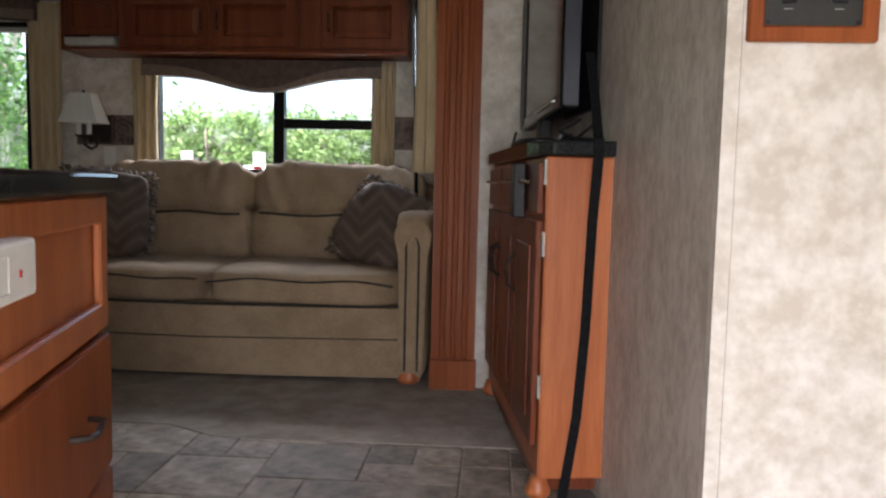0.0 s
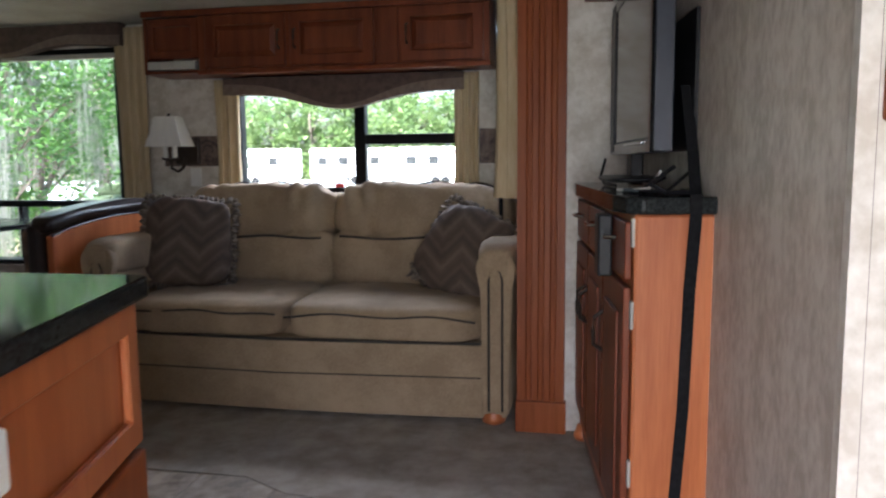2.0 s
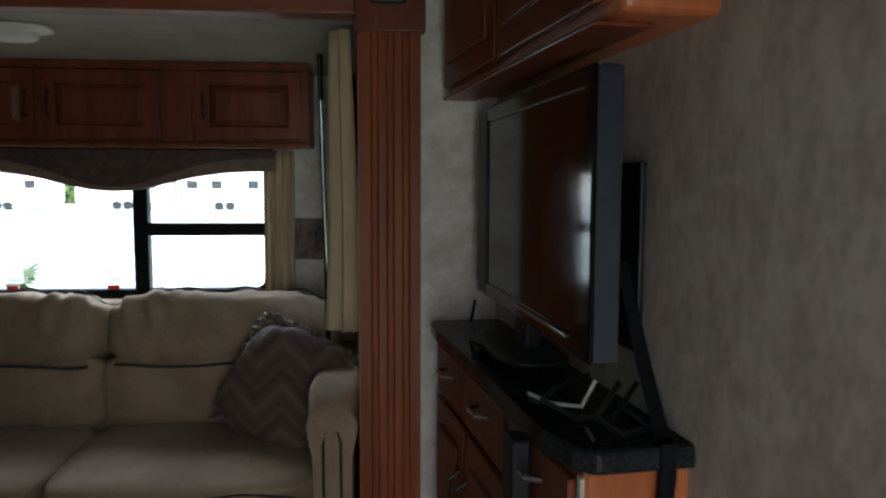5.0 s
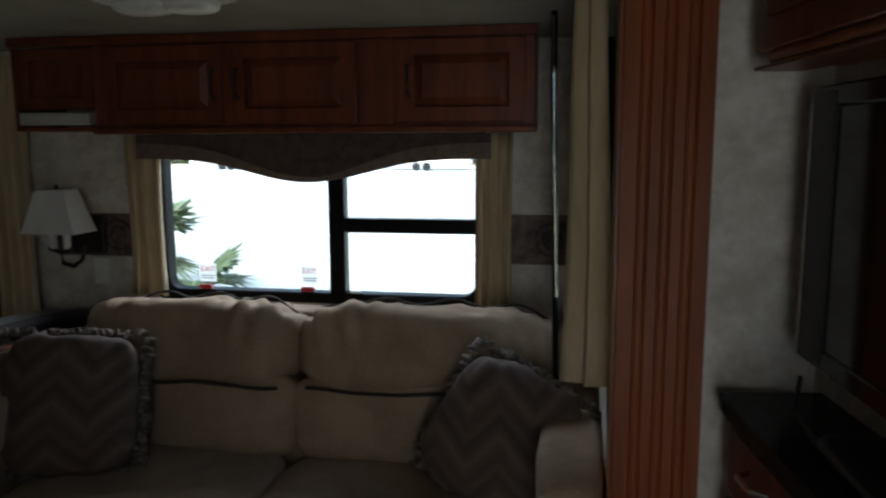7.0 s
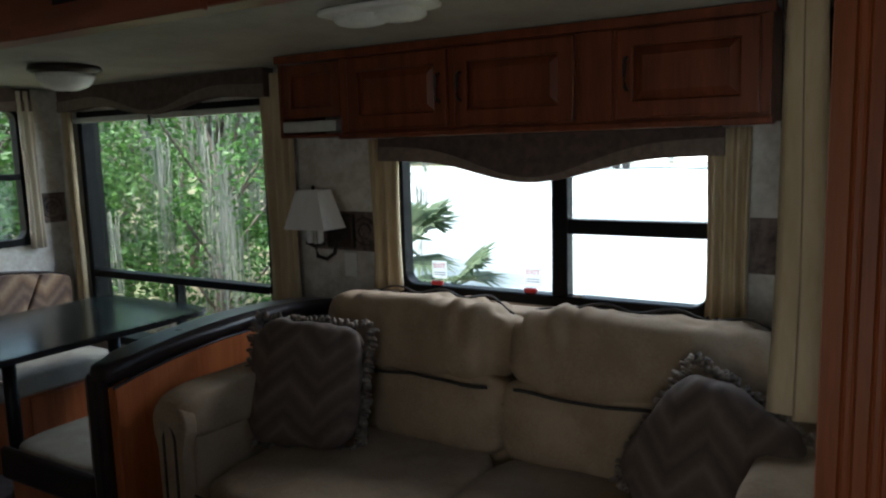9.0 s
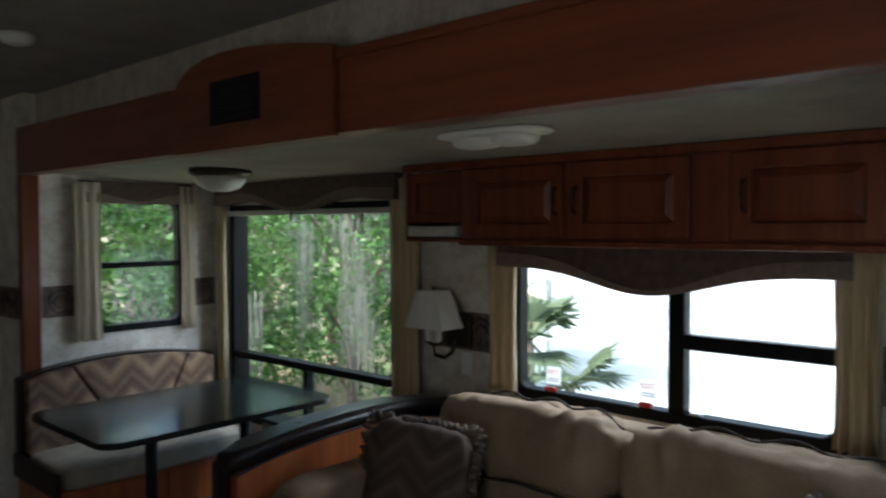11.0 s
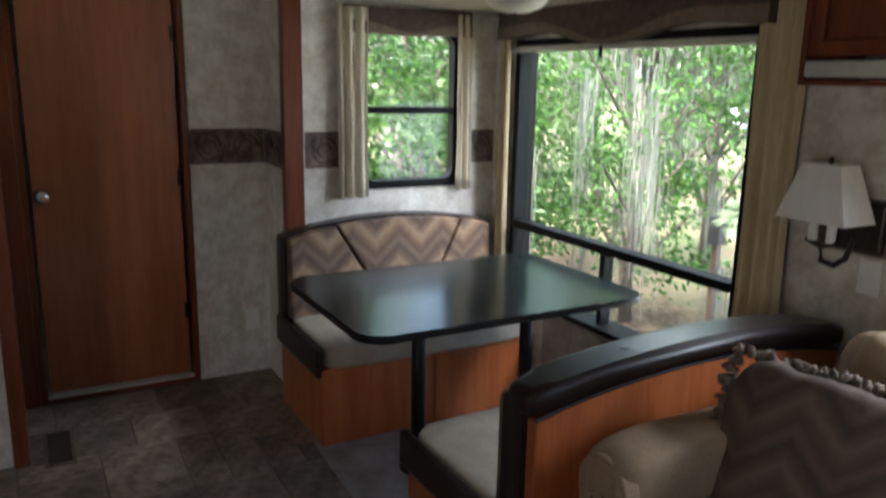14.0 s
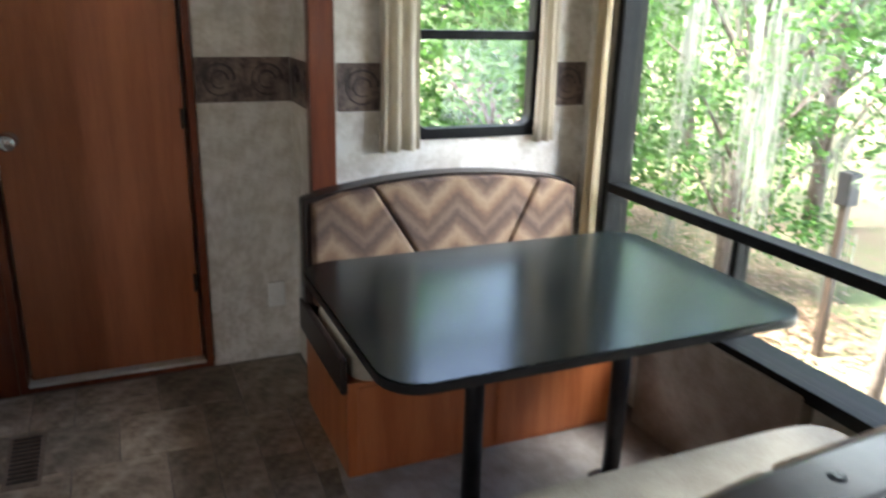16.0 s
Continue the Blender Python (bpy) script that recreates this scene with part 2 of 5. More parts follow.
M_LITTER = leafy("leaf_litter", (0.09, 0.05, 0.03), (0.30, 0.20, 0.125), 0.1)
M_GROUND = mottled("ground", (0.15, 0.105, 0.068), (0.09, 0.115, 0.042), scale=0.6, rough=1.0, bump=0.3, fine=9)
M_LOT = mottled("pale_concrete", (0.24, 0.28, 0.285), (0.44, 0.47, 0.465), scale=0.5, rough=0.9, bump=0.1, fine=6, stretch=(0.25, 1.0, 1.0))
M_SHELL = mottled("white_shell", (0.7, 0.7, 0.69), (0.8, 0.8, 0.79), scale=2, rough=0.4, bump=0.0)
M_DARKGLASS = mottled("dark_glass", (0.02, 0.022, 0.025), (0.03, 0.033, 0.036), rough=0.1, bump=0.0)

# ---- helpers for shapes ----
BASE = {}


def thing(name, loc=(0, 0, 0), label="", category="", group="", kind=""):
    e = new(name)
    e.empty_display_size = 0.05
    e.location = loc
    BASE[e] = Vector(loc)
    return tagged(e, label, category, group, kind)


def part(name, bm, mat, parent=None, label="", smooth=False, m=None):
    """One mesh object from bm, given in world coordinates (after m), under a thing or a part."""
    if m is not None:
        bm.transform(m)
    base = BASE.get(parent, Vector((0, 0, 0)))
    if parent is not None:
        bm.transform(Matrix.Translation(-base))
    me = bpy.data.meshes.new(name)
    bmesh.ops.recalc_face_normals(bm, faces=bm.faces)
    bm.to_mesh(me)
    bm.free()
    if smooth:
        for p in me.polygons:
            p.use_smooth = True
    me.materials.append(mat)
    ob = new(name, me)
    if parent is not None:
        ob.parent = parent
        BASE[ob] = base
    if label:
        ob["label"] = label
    return ob


def solid(name, bm, mat, label, category, kind="", group="", smooth=False, m=None):
    """A top-level thing of one mesh."""
    return tagged(part(name, bm, mat, None, "", smooth, m), label, category, group, kind)


def box(x0, x1, y0, y1, z0, z1, bevel=0.0, seg=2, bm=None):
    t = bmesh.new()
    bmesh.ops.create_cube(t, size=1)
    for v in t.verts:
        v.co = Vector(((x0 + x1) / 2 + v.co.x * (x1 - x0), (y0 + y1) / 2 + v.co.y * (y1 - y0), (z0 + z1) / 2 + v.co.z * (z1 - z0)))
    if bevel:
        bmesh.ops.bevel(t, geom=t.edges[:], offset=bevel, segments=seg, affect='EDGES', profile=0.5)
    return join(bm, t)


def join(bm, t):
    if bm is None:
        return t
    me = bpy.data.meshes.new("tmp")
    t.to_mesh(me)
    t.free()
    bm.from_mesh(me)
    bpy.data.meshes.remove(me)
    return bm


def prism(pts, axis, a0, a1, bm=None, bevel=0.0, seg=2):
    """A flat outline pushed along an axis: axis 0 takes (y, z), 1 takes (x, z), 2 takes (x, y)."""
    t = bmesh.new()
    def at(p, a):
        return {0: (a, p[0], p[1]), 1: (p[0], a, p[1]), 2: (p[0], p[1], a)}[axis]
    lo = [t.verts.new(at(p, a0)) for p in pts]
    hi = [t.verts.new(at(p, a1)) for p in pts]
    t.faces.new(lo)
    t.faces.new(hi[::-1])
    for i in range(len(pts)):
        j = (i + 1) % len(pts)
        t.faces.new((lo[j], lo[i], hi[i], hi[j]))
    if bevel:
        bmesh.ops.bevel(t, geom=t.edges[:], offset=bevel, segments=seg, affect='EDGES', profile=0.5)
    return join(bm, t)


def puff(center, half, e=0.45, rot=(0, 0, 0), wrinkle=0.0, res=28, bm=None, seed=0.0, gather=0):
    """A stuffed cushion: a rounded box with soft sides and folds."""
    t = bmesh.new()
    bmesh.ops.create_uvsphere(t, u_segments=res * 2, v_segments=res, radius=1)
    R = Euler([radians(a) for a in rot]).to_matrix()
    def sg(v):
        return math.copysign(abs(v) ** e, v)
    for v in t.verts:
        n = v.co.normalized()
        th = math.atan2(n.y, n.x)
        ph = math.asin(max(-1, min(1, n.z)))
        c = Vector((sg(math.cos(ph)) * sg(math.cos(th)) * half[0], sg(math.cos(ph)) * sg(math.sin(th)) * half[1], sg(math.sin(ph)) * half[2]))
        if wrinkle:
            k = noise.noise(Vector((c.x * 7 + seed, c.y * 7, c.z * 3))) + 0.6 * noise.noise(Vector((c.x * 19 + seed, c.y * 15, c.z * 6)))
            c += n * wrinkle * k
        if gather:
            d = half[0] - gather * c.x
            far = half[0] + gather * c.x
            bend = d / 0.10 + c.z * 2.6 + 0.5 * noise.noise(Vector((c.x * 6 + seed, 0, c.z * 5)))
            c += n * max(0.0, min(1.0, (c.z + 0.05) / 0.10)) * (0.013 * math.exp(-((d - 0.15) / 0.15) ** 2) * math.sin(2 * math.pi * bend) + 0.008 * math.exp(-far / 0.14) * math.sin(2 * math.pi * (far / 0.07 - c.z * 3)))
        v.co = R @ c + Vector(center)
    return join(bm, t)


def lathe(profile, center, seg=24, bm=None):
    t = bmesh.new()
    rings = []
    for r, z in profile:
        rings.append([t.verts.new((center[0] + r * math.cos(2 * math.pi * i / seg), center[1] + r * math.sin(2 * math.pi * i / seg), center[2] + z)) for i in range(seg)])
    for a, b in zip(rings, rings[1:]):
        for i in range(seg):
            j = (i + 1) % seg
            t.faces.new((a[i], a[j], b[j], b[i]))
    t.faces.new(rings[0][::-1])
    t.faces.new(rings[-1])
    return join(bm, t)


def tube(pts, r, seg=8, bm=None, taper=1.0):
    t = bmesh.new()
    pts = [Vector(p) for p in pts]
    rings = []
    for k, p in enumerate(pts):
        d = (pts[min(k + 1, len(pts) - 1)] - pts[max(k - 1, 0)]).normalized()
        u = d.orthogonal().normalized() if abs(d.z) > 0.9 else d.cross(Vector((0, 0, 1))).normalized()
        w = d.cross(u)
        rr = r * (1 + (taper - 1) * k / max(1, len(pts) - 1))
        rings.append([t.verts.new(p + (u * math.cos(2 * math.pi * i / seg) + w * math.sin(2 * math.pi * i / seg)) * rr) for i in range(seg)])
    for a, b in zip(rings, rings[1:]):
        for i in range(seg):
            j = (i + 1) % seg
            t.faces.new((a[i], a[j], b[j], b[i]))
    t.faces.new(rings[0][::-1])
    t.faces.new(rings[-1])
    return join(bm, t)


def wall_sheet(axis, a0, a1, u0, u1, z0, z1, holes):
    """A wall between a0 and a1 on its axis, from u0 to u1, with rectangular holes (u0, u1, z0, z1) that go through it."""
    us = sorted({u0, u1, *[h[0] for h in holes], *[h[1] for h in holes]})
    zs = sorted({z0, z1, *[h[2] for h in holes], *[h[3] for h in holes]})
    bm = bmesh.new()
    vs = {}
    def vert(a, u, z):
        k = (a, u, z)
        if k not in vs:
            vs[k] = bm.verts.new((a, u, z) if axis == 0 else (u, a, z))
        return vs[k]
    def solid_cell(i, j):
        if not (0 <= i < len(us) - 1 and 0 <= j < len(zs) - 1):
            return False
        cu, cz = (us[i] + us[i + 1]) / 2, (zs[j] + zs[j + 1]) / 2
        return not any(h[0] < cu < h[1] and h[2] < cz < h[3] for h in holes)
    for i in range(len(us) - 1):
        for j in range(len(zs) - 1):
            if not solid_cell(i, j):
                continue
            p, q, r, s = us[i], us[i + 1], zs[j], zs[j + 1]
            for a in (a0, a1):
                bm.faces.new((vert(a, p, r), vert(a, q, r), vert(a, q, s), vert(a, p, s)))
            for di, dj, ends in ((-1, 0, ((p, r), (p, s))), (1, 0, ((q, r), (q, s))), (0, -1, ((p, r), (q, r))), (0, 1, ((p, s), (q, s)))):
                if not solid_cell(i + di, j + dj):
                    (ua, za), (ub, zb) = ends
                    bm.faces.new((vert(a0, ua, za), vert(a0, ub, zb), vert(a1, ub, zb), vert(a1, ua, za)))
    return bm


def ring_frame(axis, a0, a1, u0, u1, z0, z1, w, bevel=0.004, bm=None):
    """A window or door frame in one piece."""
    t = wall_sheet(axis, a0, a1, u0, u1, z0, z1, [(u0 + w, u1 - w, z0 + w, z1 - w)])
    bmesh.ops.recalc_face_normals(t, faces=t.faces)
    if bevel:
        bmesh.ops.dissolve_limit(t, angle_limit=0.01, verts=t.verts, edges=t.edges)
        sharp = [e for e in t.edges if len(e.link_faces) == 2 and e.calc_face_angle() > 0.5]
        bmesh.ops.bevel(t, geom=sharp, offset=bevel, segments=1, affect='EDGES', profile=0.5)
    return join(bm, t)


def rounded(x0, x1, y0, y1, r, n=8):
    pts = []
    for cx, cy, a0 in ((x1 - r, y1 - r, 0), (x0 + r, y1 - r, 90), (x0 + r, y0 + r, 180), (x1 - r, y0 + r, 270)):
        for k in range(n + 1):
            a = radians(a0 + 90 * k / n)
            pts.append((cx + r * math.cos(a), cy + r * math.sin(a)))
    return pts


def round_frame(axis, a0, a1, u0, u1, z0, z1, w, r):
    """A window frame whose opening has rounded corners."""
    t = bmesh.new()
    def at(p, a):
        return t.verts.new((a, p[0], p[1]) if axis == 0 else (p[0], a, p[1]))
    outer, inner = rounded(u0, u1, z0, z1, 0.008), rounded(u0 + w, u1 - w, z0 + w, z1 - w, r)
    soft = rounded(u0 + w - 0.005, u1 - w + 0.005, z0 + w - 0.005, z1 - w + 0.005, r)
    loops = [[at(p, a) for p in pts] for pts, a in ((outer, a0), (soft, a0), (inner, a0 + 0.005), (inner, a1), (outer, a1))]
    for la, lb in zip(loops, loops[1:] + loops[:1]):
        for i in range(len(la)):
            j = (i + 1) % len(la)
            t.faces.new((la[i], la[j], lb[j], lb[i]))
    return t


# ---- the shell of the trailer ----
FASCIA_Y, BACK_Y, END_L, END_R = 0.36, 1.54, 0.46, 4.65
solid("wall_rear", wall_sheet(0, -0.10, 0.0, -3.5, 0.52, -0.02, 2.5, [(-0.73, 0.0, 0.0, 2.12)]), M_PAPER, "mottled grey-beige papered end wall round a wooden door", "wall", "structure")
# unseen sheet added behind the door gaps to stop light leaking in
solid("wall_rear_outer", box(-0.16, -0.115, -3.5, 0.52, -0.02, 2.5), M_SHELL, "unseen backing sheet behind the rear wall, stops light leaks", "wall", "structure")
solid("wall_closet", box(0.0, 0.62, -3.5, -0.86, 0, 2.5), M_PAPER, "papered partition wall beside the wooden door", "wall", "structure")
solid("trim_closet", box(0.55, 0.645, -0.86, -0.80, 0, 2.5, 0.004), M_WOOD_RED, "dark cherry wood trim on the partition's edge", "trim", "structure")
solid("wall_side_rear", box(0.0, END_L - 0.03, 0.40, 0.52, -0.06, 2.5), M_PAPER, "narrow papered wall beside the slide-out", "wall", "structure")
solid("wall_side_front", box(4.845, 5.30, 0.40, 0.52, -0.06, 2.5), M_PAPER, "mottled papered wall strip beside the television cabinet", "wall", "structure")
solid("wall_slide_back", wall_sheet(1, BACK_Y, BACK_Y + 0.09, END_L - 0.10, END_R + 0.10, -0.05, 2.02, [(0.668, 2.152, 0.478, 1.797), (2.888, 4.232, 0.923, 1.612)]), M_PAPER, "papered slide-out wall with two windows", "wall", "structure")
solid("wall_slide_left", wall_sheet(0, END_L - 0.10, END_L, 0.46, BACK_Y, -0.05, 2.02, [(0.738, 1.307, 1.053, 1.847)]), M_PAPER, "pale papered slide-out end wall with a small window", "wall", "structure")
solid("wall_slide_right", wall_sheet(0, END_R, END_R + 0.10, 0.53, BACK_Y, -0.05, 2.02, [(0.72, 1.24, 1.00, 1.80)]), M_PAPER, "papered slide-out end wall behind the sofa arm", "wall", "structure")
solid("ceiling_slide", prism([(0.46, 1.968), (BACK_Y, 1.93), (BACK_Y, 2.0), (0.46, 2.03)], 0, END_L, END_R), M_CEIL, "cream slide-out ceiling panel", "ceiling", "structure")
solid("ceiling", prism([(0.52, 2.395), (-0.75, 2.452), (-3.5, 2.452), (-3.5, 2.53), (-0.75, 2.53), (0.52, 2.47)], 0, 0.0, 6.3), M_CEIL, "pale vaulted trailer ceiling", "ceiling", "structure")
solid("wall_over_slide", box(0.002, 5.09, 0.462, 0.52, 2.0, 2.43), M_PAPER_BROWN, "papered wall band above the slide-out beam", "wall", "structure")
ENTRY = (4.5, 5.4)
solid("wall_entry", wall_sheet(1, -3.5, -3.44, 0.0, 6.3, -0.75, 2.5, [(ENTRY[0], ENTRY[1], -0.45, 1.75)]), M_PAPER, "papered wall round the open entry doorway", "wall", "structure")
solid("wall_front", box(6.3, 6.4, -3.5, 0.52, -0.7, 2.5), M_PAPER, "plain papered wall closing the trailer", "wall", "structure")
# the angled television wall and the control wall
ANG = radians(7)
TVM = Matrix.Translation((5.240, -0.77, 0)) @ Matrix.Rotation(ANG, 4, 'Z')
CORNER = (5.31, -1.44)
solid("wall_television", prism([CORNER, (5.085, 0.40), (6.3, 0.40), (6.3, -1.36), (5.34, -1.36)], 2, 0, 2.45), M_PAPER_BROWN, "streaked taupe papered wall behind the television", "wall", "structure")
solid("wall_control", prism([(5.311, -1.44), (5.34, -1.3605), (6.3, -1.3605), (6.3, -1.47), (5.325, -1.47)], 2, 0, 2.45), M_PAPER, "pale mottled papered wall with the control panels", "wall", "structure")
solid("trim_corner", prism([(5.3085, -1.474), (5.3085, -1.443), (5.313, -1.443), (5.336, -1.4705), (5.336, -1.474)], 2, 0, 2.44), M_PAPER, "papered corner strip of the wall", "trim", "structure")
solid("trim_seam", box(5.3362, 5.3378, -1.4712, -1.4702, 0, 2.44), M_BORDER, "thin dark seam beside the corner strip", "trim", "structure")
# floors
solid("floor_carpet", prism([(1.95, -0.25), (3.75, -0.25), (3.95, -0.36), (5.30, -0.36), (5.30, 0.40), (END_R + 0.1, 0.40), (END_R + 0.1, BACK_Y), (END_L - 0.1, BACK_Y), (END_L - 0.1, 0.40), (0.36, 0.385), (1.05, 0.30), (1.80, 0.28)], 2, -0.05, 0.004), M_CARPET, "grey-brown cut pile carpet", "carpet", "structure")
FLOOR = solid("floor", prism([(-0.1, -2.35), (6.3, -2.35), (6.3, 0.40), (-0.1, 0.40)], 2, -0.06, -0.004), M_GROUT, "stone-look tiled vinyl floor", "floor", "structure")
solid("step_upper", box(4.2, 6.3, -2.65, -2.352, -0.25, -0.20), M_CARPET, "carpeted entry step", "step", "structure")
solid("step_lower", box(4.2, 6.3, -3.5, -2.65, -0.47, -0.42), M_CARPET, "carpeted lower entry step", "step", "structure")
solid("floor_side", box(0.0, 4.2, -3.5, -2.352, -0.06, -0.004), M_GROUT, "vinyl floor beside the entry", "floor", "structure")
solid("step_side", box(4.14, 4.199, -3.5, -2.353, -0.46, -0.061), M_PAPER, "papered side of the entry well", "wall", "structure")
solid("step_riser", box(4.2, 6.3, -2.351, -2.34, -0.46, -0.061), M_CARPET, "carpeted riser under the floor", "step", "structure")
# carpeted wall below the large window
solid("trim_window_box", box(1.06, 1.80, 1.47, BACK_Y - 0.003, 0, 0.49, 0.01), M_CARPET, "carpet-covered ledge below the large window", "ledge", "structure")

# ---- slide-out trim: fascia, post, jamb ----
f = thing("fascia_beam", (2.6, FASCIA_Y, 1.96), "cherry wood fascia beam over the slide-out opening", "beam", kind="structure")
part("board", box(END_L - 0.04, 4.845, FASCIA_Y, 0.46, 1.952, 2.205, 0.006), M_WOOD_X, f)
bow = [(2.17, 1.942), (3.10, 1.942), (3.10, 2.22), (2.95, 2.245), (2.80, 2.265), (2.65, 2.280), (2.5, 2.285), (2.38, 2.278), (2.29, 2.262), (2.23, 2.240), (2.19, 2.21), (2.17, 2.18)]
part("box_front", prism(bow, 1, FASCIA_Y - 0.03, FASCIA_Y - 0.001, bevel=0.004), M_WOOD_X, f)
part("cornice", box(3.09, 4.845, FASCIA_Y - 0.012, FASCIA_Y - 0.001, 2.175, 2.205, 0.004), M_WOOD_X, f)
v = thing("ceiling_vent", (2.49, FASCIA_Y - 0.05, 2.05), "black slotted air vent in the wooden fascia", "vent")
part("backing", box(2.43, 2.73, FASCIA_Y - 0.036, FASCIA_Y - 0.031, 2.03, 2.185), M_BLACK, v)
for i in range(6):
    part("slat", box(2.44, 2.72, FASCIA_Y - 0.044, FASCIA_Y - 0.036, 2.039 + i * 0.024, 2.052 + i * 0.024, 0.002, 1), M_BLACK, v)
# fluted post
p = thing("fluted_post", (4.74, FASCIA_Y, 0), "cherry wood fluted pilaster beside the slide-out", "pilaster", kind="structure")
prof = [(4.655, 0.40)]
prof += [(4.655, FASCIA_Y), (4.68, FASCIA_Y)]
for k in range(3):
    c = 4.702 + k * 0.048
    prof += [(c - 0.013, FASCIA_Y), (c - 0.009, FASCIA_Y + 0.006), (c - 0.004, FASCIA_Y + 0.0045), (c + 0.004, FASCIA_Y + 0.0045), (c + 0.009, FASCIA_Y + 0.006), (c + 0.013, FASCIA_Y)]
prof += [(4.843, FASCIA_Y), (4.843, 0.40)]
part("shaft", prism(prof, 2, 0.135, 1.90), M_WOOD_MID, p)
part("plinth", box(4.648, 4.852, FASCIA_Y - 0.008, 0.40, 0, 0.134, 0.004), M_WOOD_MID, p)
part("capital", box(4.642, 4.857, FASCIA_Y - 0.014, 0.40, 1.90, 2.27, 0.006), M_WOOD_RED, p)
part("speaker_grille", box(4.69, 4.80, FASCIA_Y - 0.02, FASCIA_Y - 0.0145, 1.98, 2.12, 0.012), M_BLACK, p, "black speaker grille")
solid("trim_return", box(END_R - 0.0, 4.8445, 0.401, 0.529, -0.05, 1.96), M_WOOD, "cherry wood return behind the post", "trim", "structure")
solid("jamb_left", box(END_L - 0.05, END_L + 0.005, FASCIA_Y + 0.005, 0.459, 0, 1.951, 0.004), M_WOOD_RED, "cherry wood jamb of the slide-out opening", "trim", "structure")

# border paper strips
def border(name, axis, at, u0, u1, z0=1.165, z1=1.34):
    th = thing(name, (at, u0, z0) if axis == 0 else (u0, at, z0), "brown scroll-patterned wallpaper border strip", "wallpaper border", "border strips", "structure")
    a0, a1 = (at, at + 0.003) if axis == 0 else (at - 0.003, at)
    part("strip", box(a0, a1, u0, u1, z0, z1) if axis == 0 else box(u0, u1, a0, a1, z0, z1), M_BORDER, th)
    n = max(1, int((u1 - u0) / 0.16))
    for i in range(n):
        c, zc = u0 + (i + 0.5) * (u1 - u0) / n, (z0 + z1) / 2
        for rr in (0.062, 0.034):
            o = [(c + rr * math.cos(k * 0.35), zc + rr * math.sin(k * 0.35)) for k in range(16)]
            pts = [(a1 + 0.001, q[0], q[1]) if axis == 0 else (q[0], a0 - 0.001, q[1]) for q in o]
            part("scroll", tube(pts, 0.006, 5, taper=0.4), M_BORDER_DARK, th)
border("border_rear", 0, 0.0, 0.018, 0.396, 1.152, 1.33)
border("border_side", 1, 0.40, 0.004, END_L - 0.055, 1.152, 1.33)
border("border_slide_left", 0, END_L, 0.465, 0.66)
border("border_slide_corner", 0, END_L, 1.36, 1.53)
border("border_lamp", 1, BACK_Y, 2.42, 2.80, 1.09, 1.268)
border("border_sofa", 1, BACK_Y, 4.33, 4.64, 1.094, 1.284)

# ---- windows ----
def pane(x0, x1, y0, y1, z0, z1, parent):
    o = part("pane", box(x0, x1, y0, y1, z0, z1), M_GLASS, parent)
    o.visible_shadow = False
    return o
w = thing("window_1", (1.41, BACK_Y, 0.50), "large black-framed picture window with a low lower light", "window", kind="structure")
part("window_frame", round_frame(1, BACK_Y - 0.02, BACK_Y + 0.092, 0.665, 2.155, 0.475, 1.80, 0.035, 0.012), M_FRAME, w)
part("transom", box(0.705, 2.115, BACK_Y - 0.022, BACK_Y + 0.045, 0.845, 0.885, 0.004), M_FRAME, w)
part("mullion", box(1.395, 1.425, BACK_Y - 0.018, BACK_Y + 0.04, 0.515, 0.845, 0.004), M_FRAME, w)
part("window_sill", box(0.66, 2.16, BACK_Y - 0.06, BACK_Y - 0.021, 0.47, 0.515, 0.004), M_FRAME, w)
pane(0.705, 2.115, BACK_Y + 0.018, BACK_Y + 0.022, 0.885, 1.76, w)
pane(0.705, 1.395, BACK_Y + 0.018, BACK_Y + 0.022, 0.515, 0.845, w)
pane(1.425, 2.115, BACK_Y + 0.018, BACK_Y + 0.022, 0.515, 0.845, w)
w = thing("window_2", (3.56, BACK_Y, 0.93), "black-framed sliding window behind the sofa", "window", kind="structure")
part("window_frame", round_frame(1, BACK_Y - 0.015, BACK_Y + 0.05, 2.885, 4.235, 0.92, 1.615, 0.042, 0.05), M_FRAME, w)
part("mullion", box(3.615, 3.68, BACK_Y - 0.016, BACK_Y + 0.045, 0.962, 1.573, 0.004), M_FRAME, w)
part("transom", box(3.68, 4.193, BACK_Y - 0.013, BACK_Y + 0.04, 1.205, 1.262, 0.004), M_FRAME, w)
pane(2.927, 3.615, BACK_Y + 0.018, BACK_Y + 0.022, 0.962, 1.573, w)
pane(3.68, 4.193, BACK_Y + 0.018, BACK_Y + 0.022, 1.262, 1.573, w)
pane(3.68, 4.193, BACK_Y + 0.026, BACK_Y + 0.030, 0.962, 1.205, w)
part("latch", box(3.70, 3.74, BACK_Y - 0.012, BACK_Y + 0.015, 0.963, 0.972, 0.002, 1), M_WHITE, w, "small white latch")
w = thing("window_3", (END_L, 1.02, 1.07), "small black-framed window with a sliding upper sash", "window", kind="structure")
part("window_frame", round_frame(0, END_L - 0.05, END_L + 0.015, 0.735, 1.31, 1.05, 1.85, 0.04, 0.05), M_FRAME, w)
part("meeting_rail", box(END_L - 0.04, END_L + 0.012, 0.775, 1.27, 1.425, 1.46, 0.004), M_FRAME, w)
pane(END_L - 0.022, END_L - 0.018, 0.775, 1.27, 1.46, 1.81, w)
pane(END_L - 0.03, END_L - 0.026, 0.775, 1.27, 1.09, 1.425, w)
w = thing("window_4", (END_R, 0.98, 1.0), "black-framed side window seen edge-on beside the sofa", "window", kind="structure")
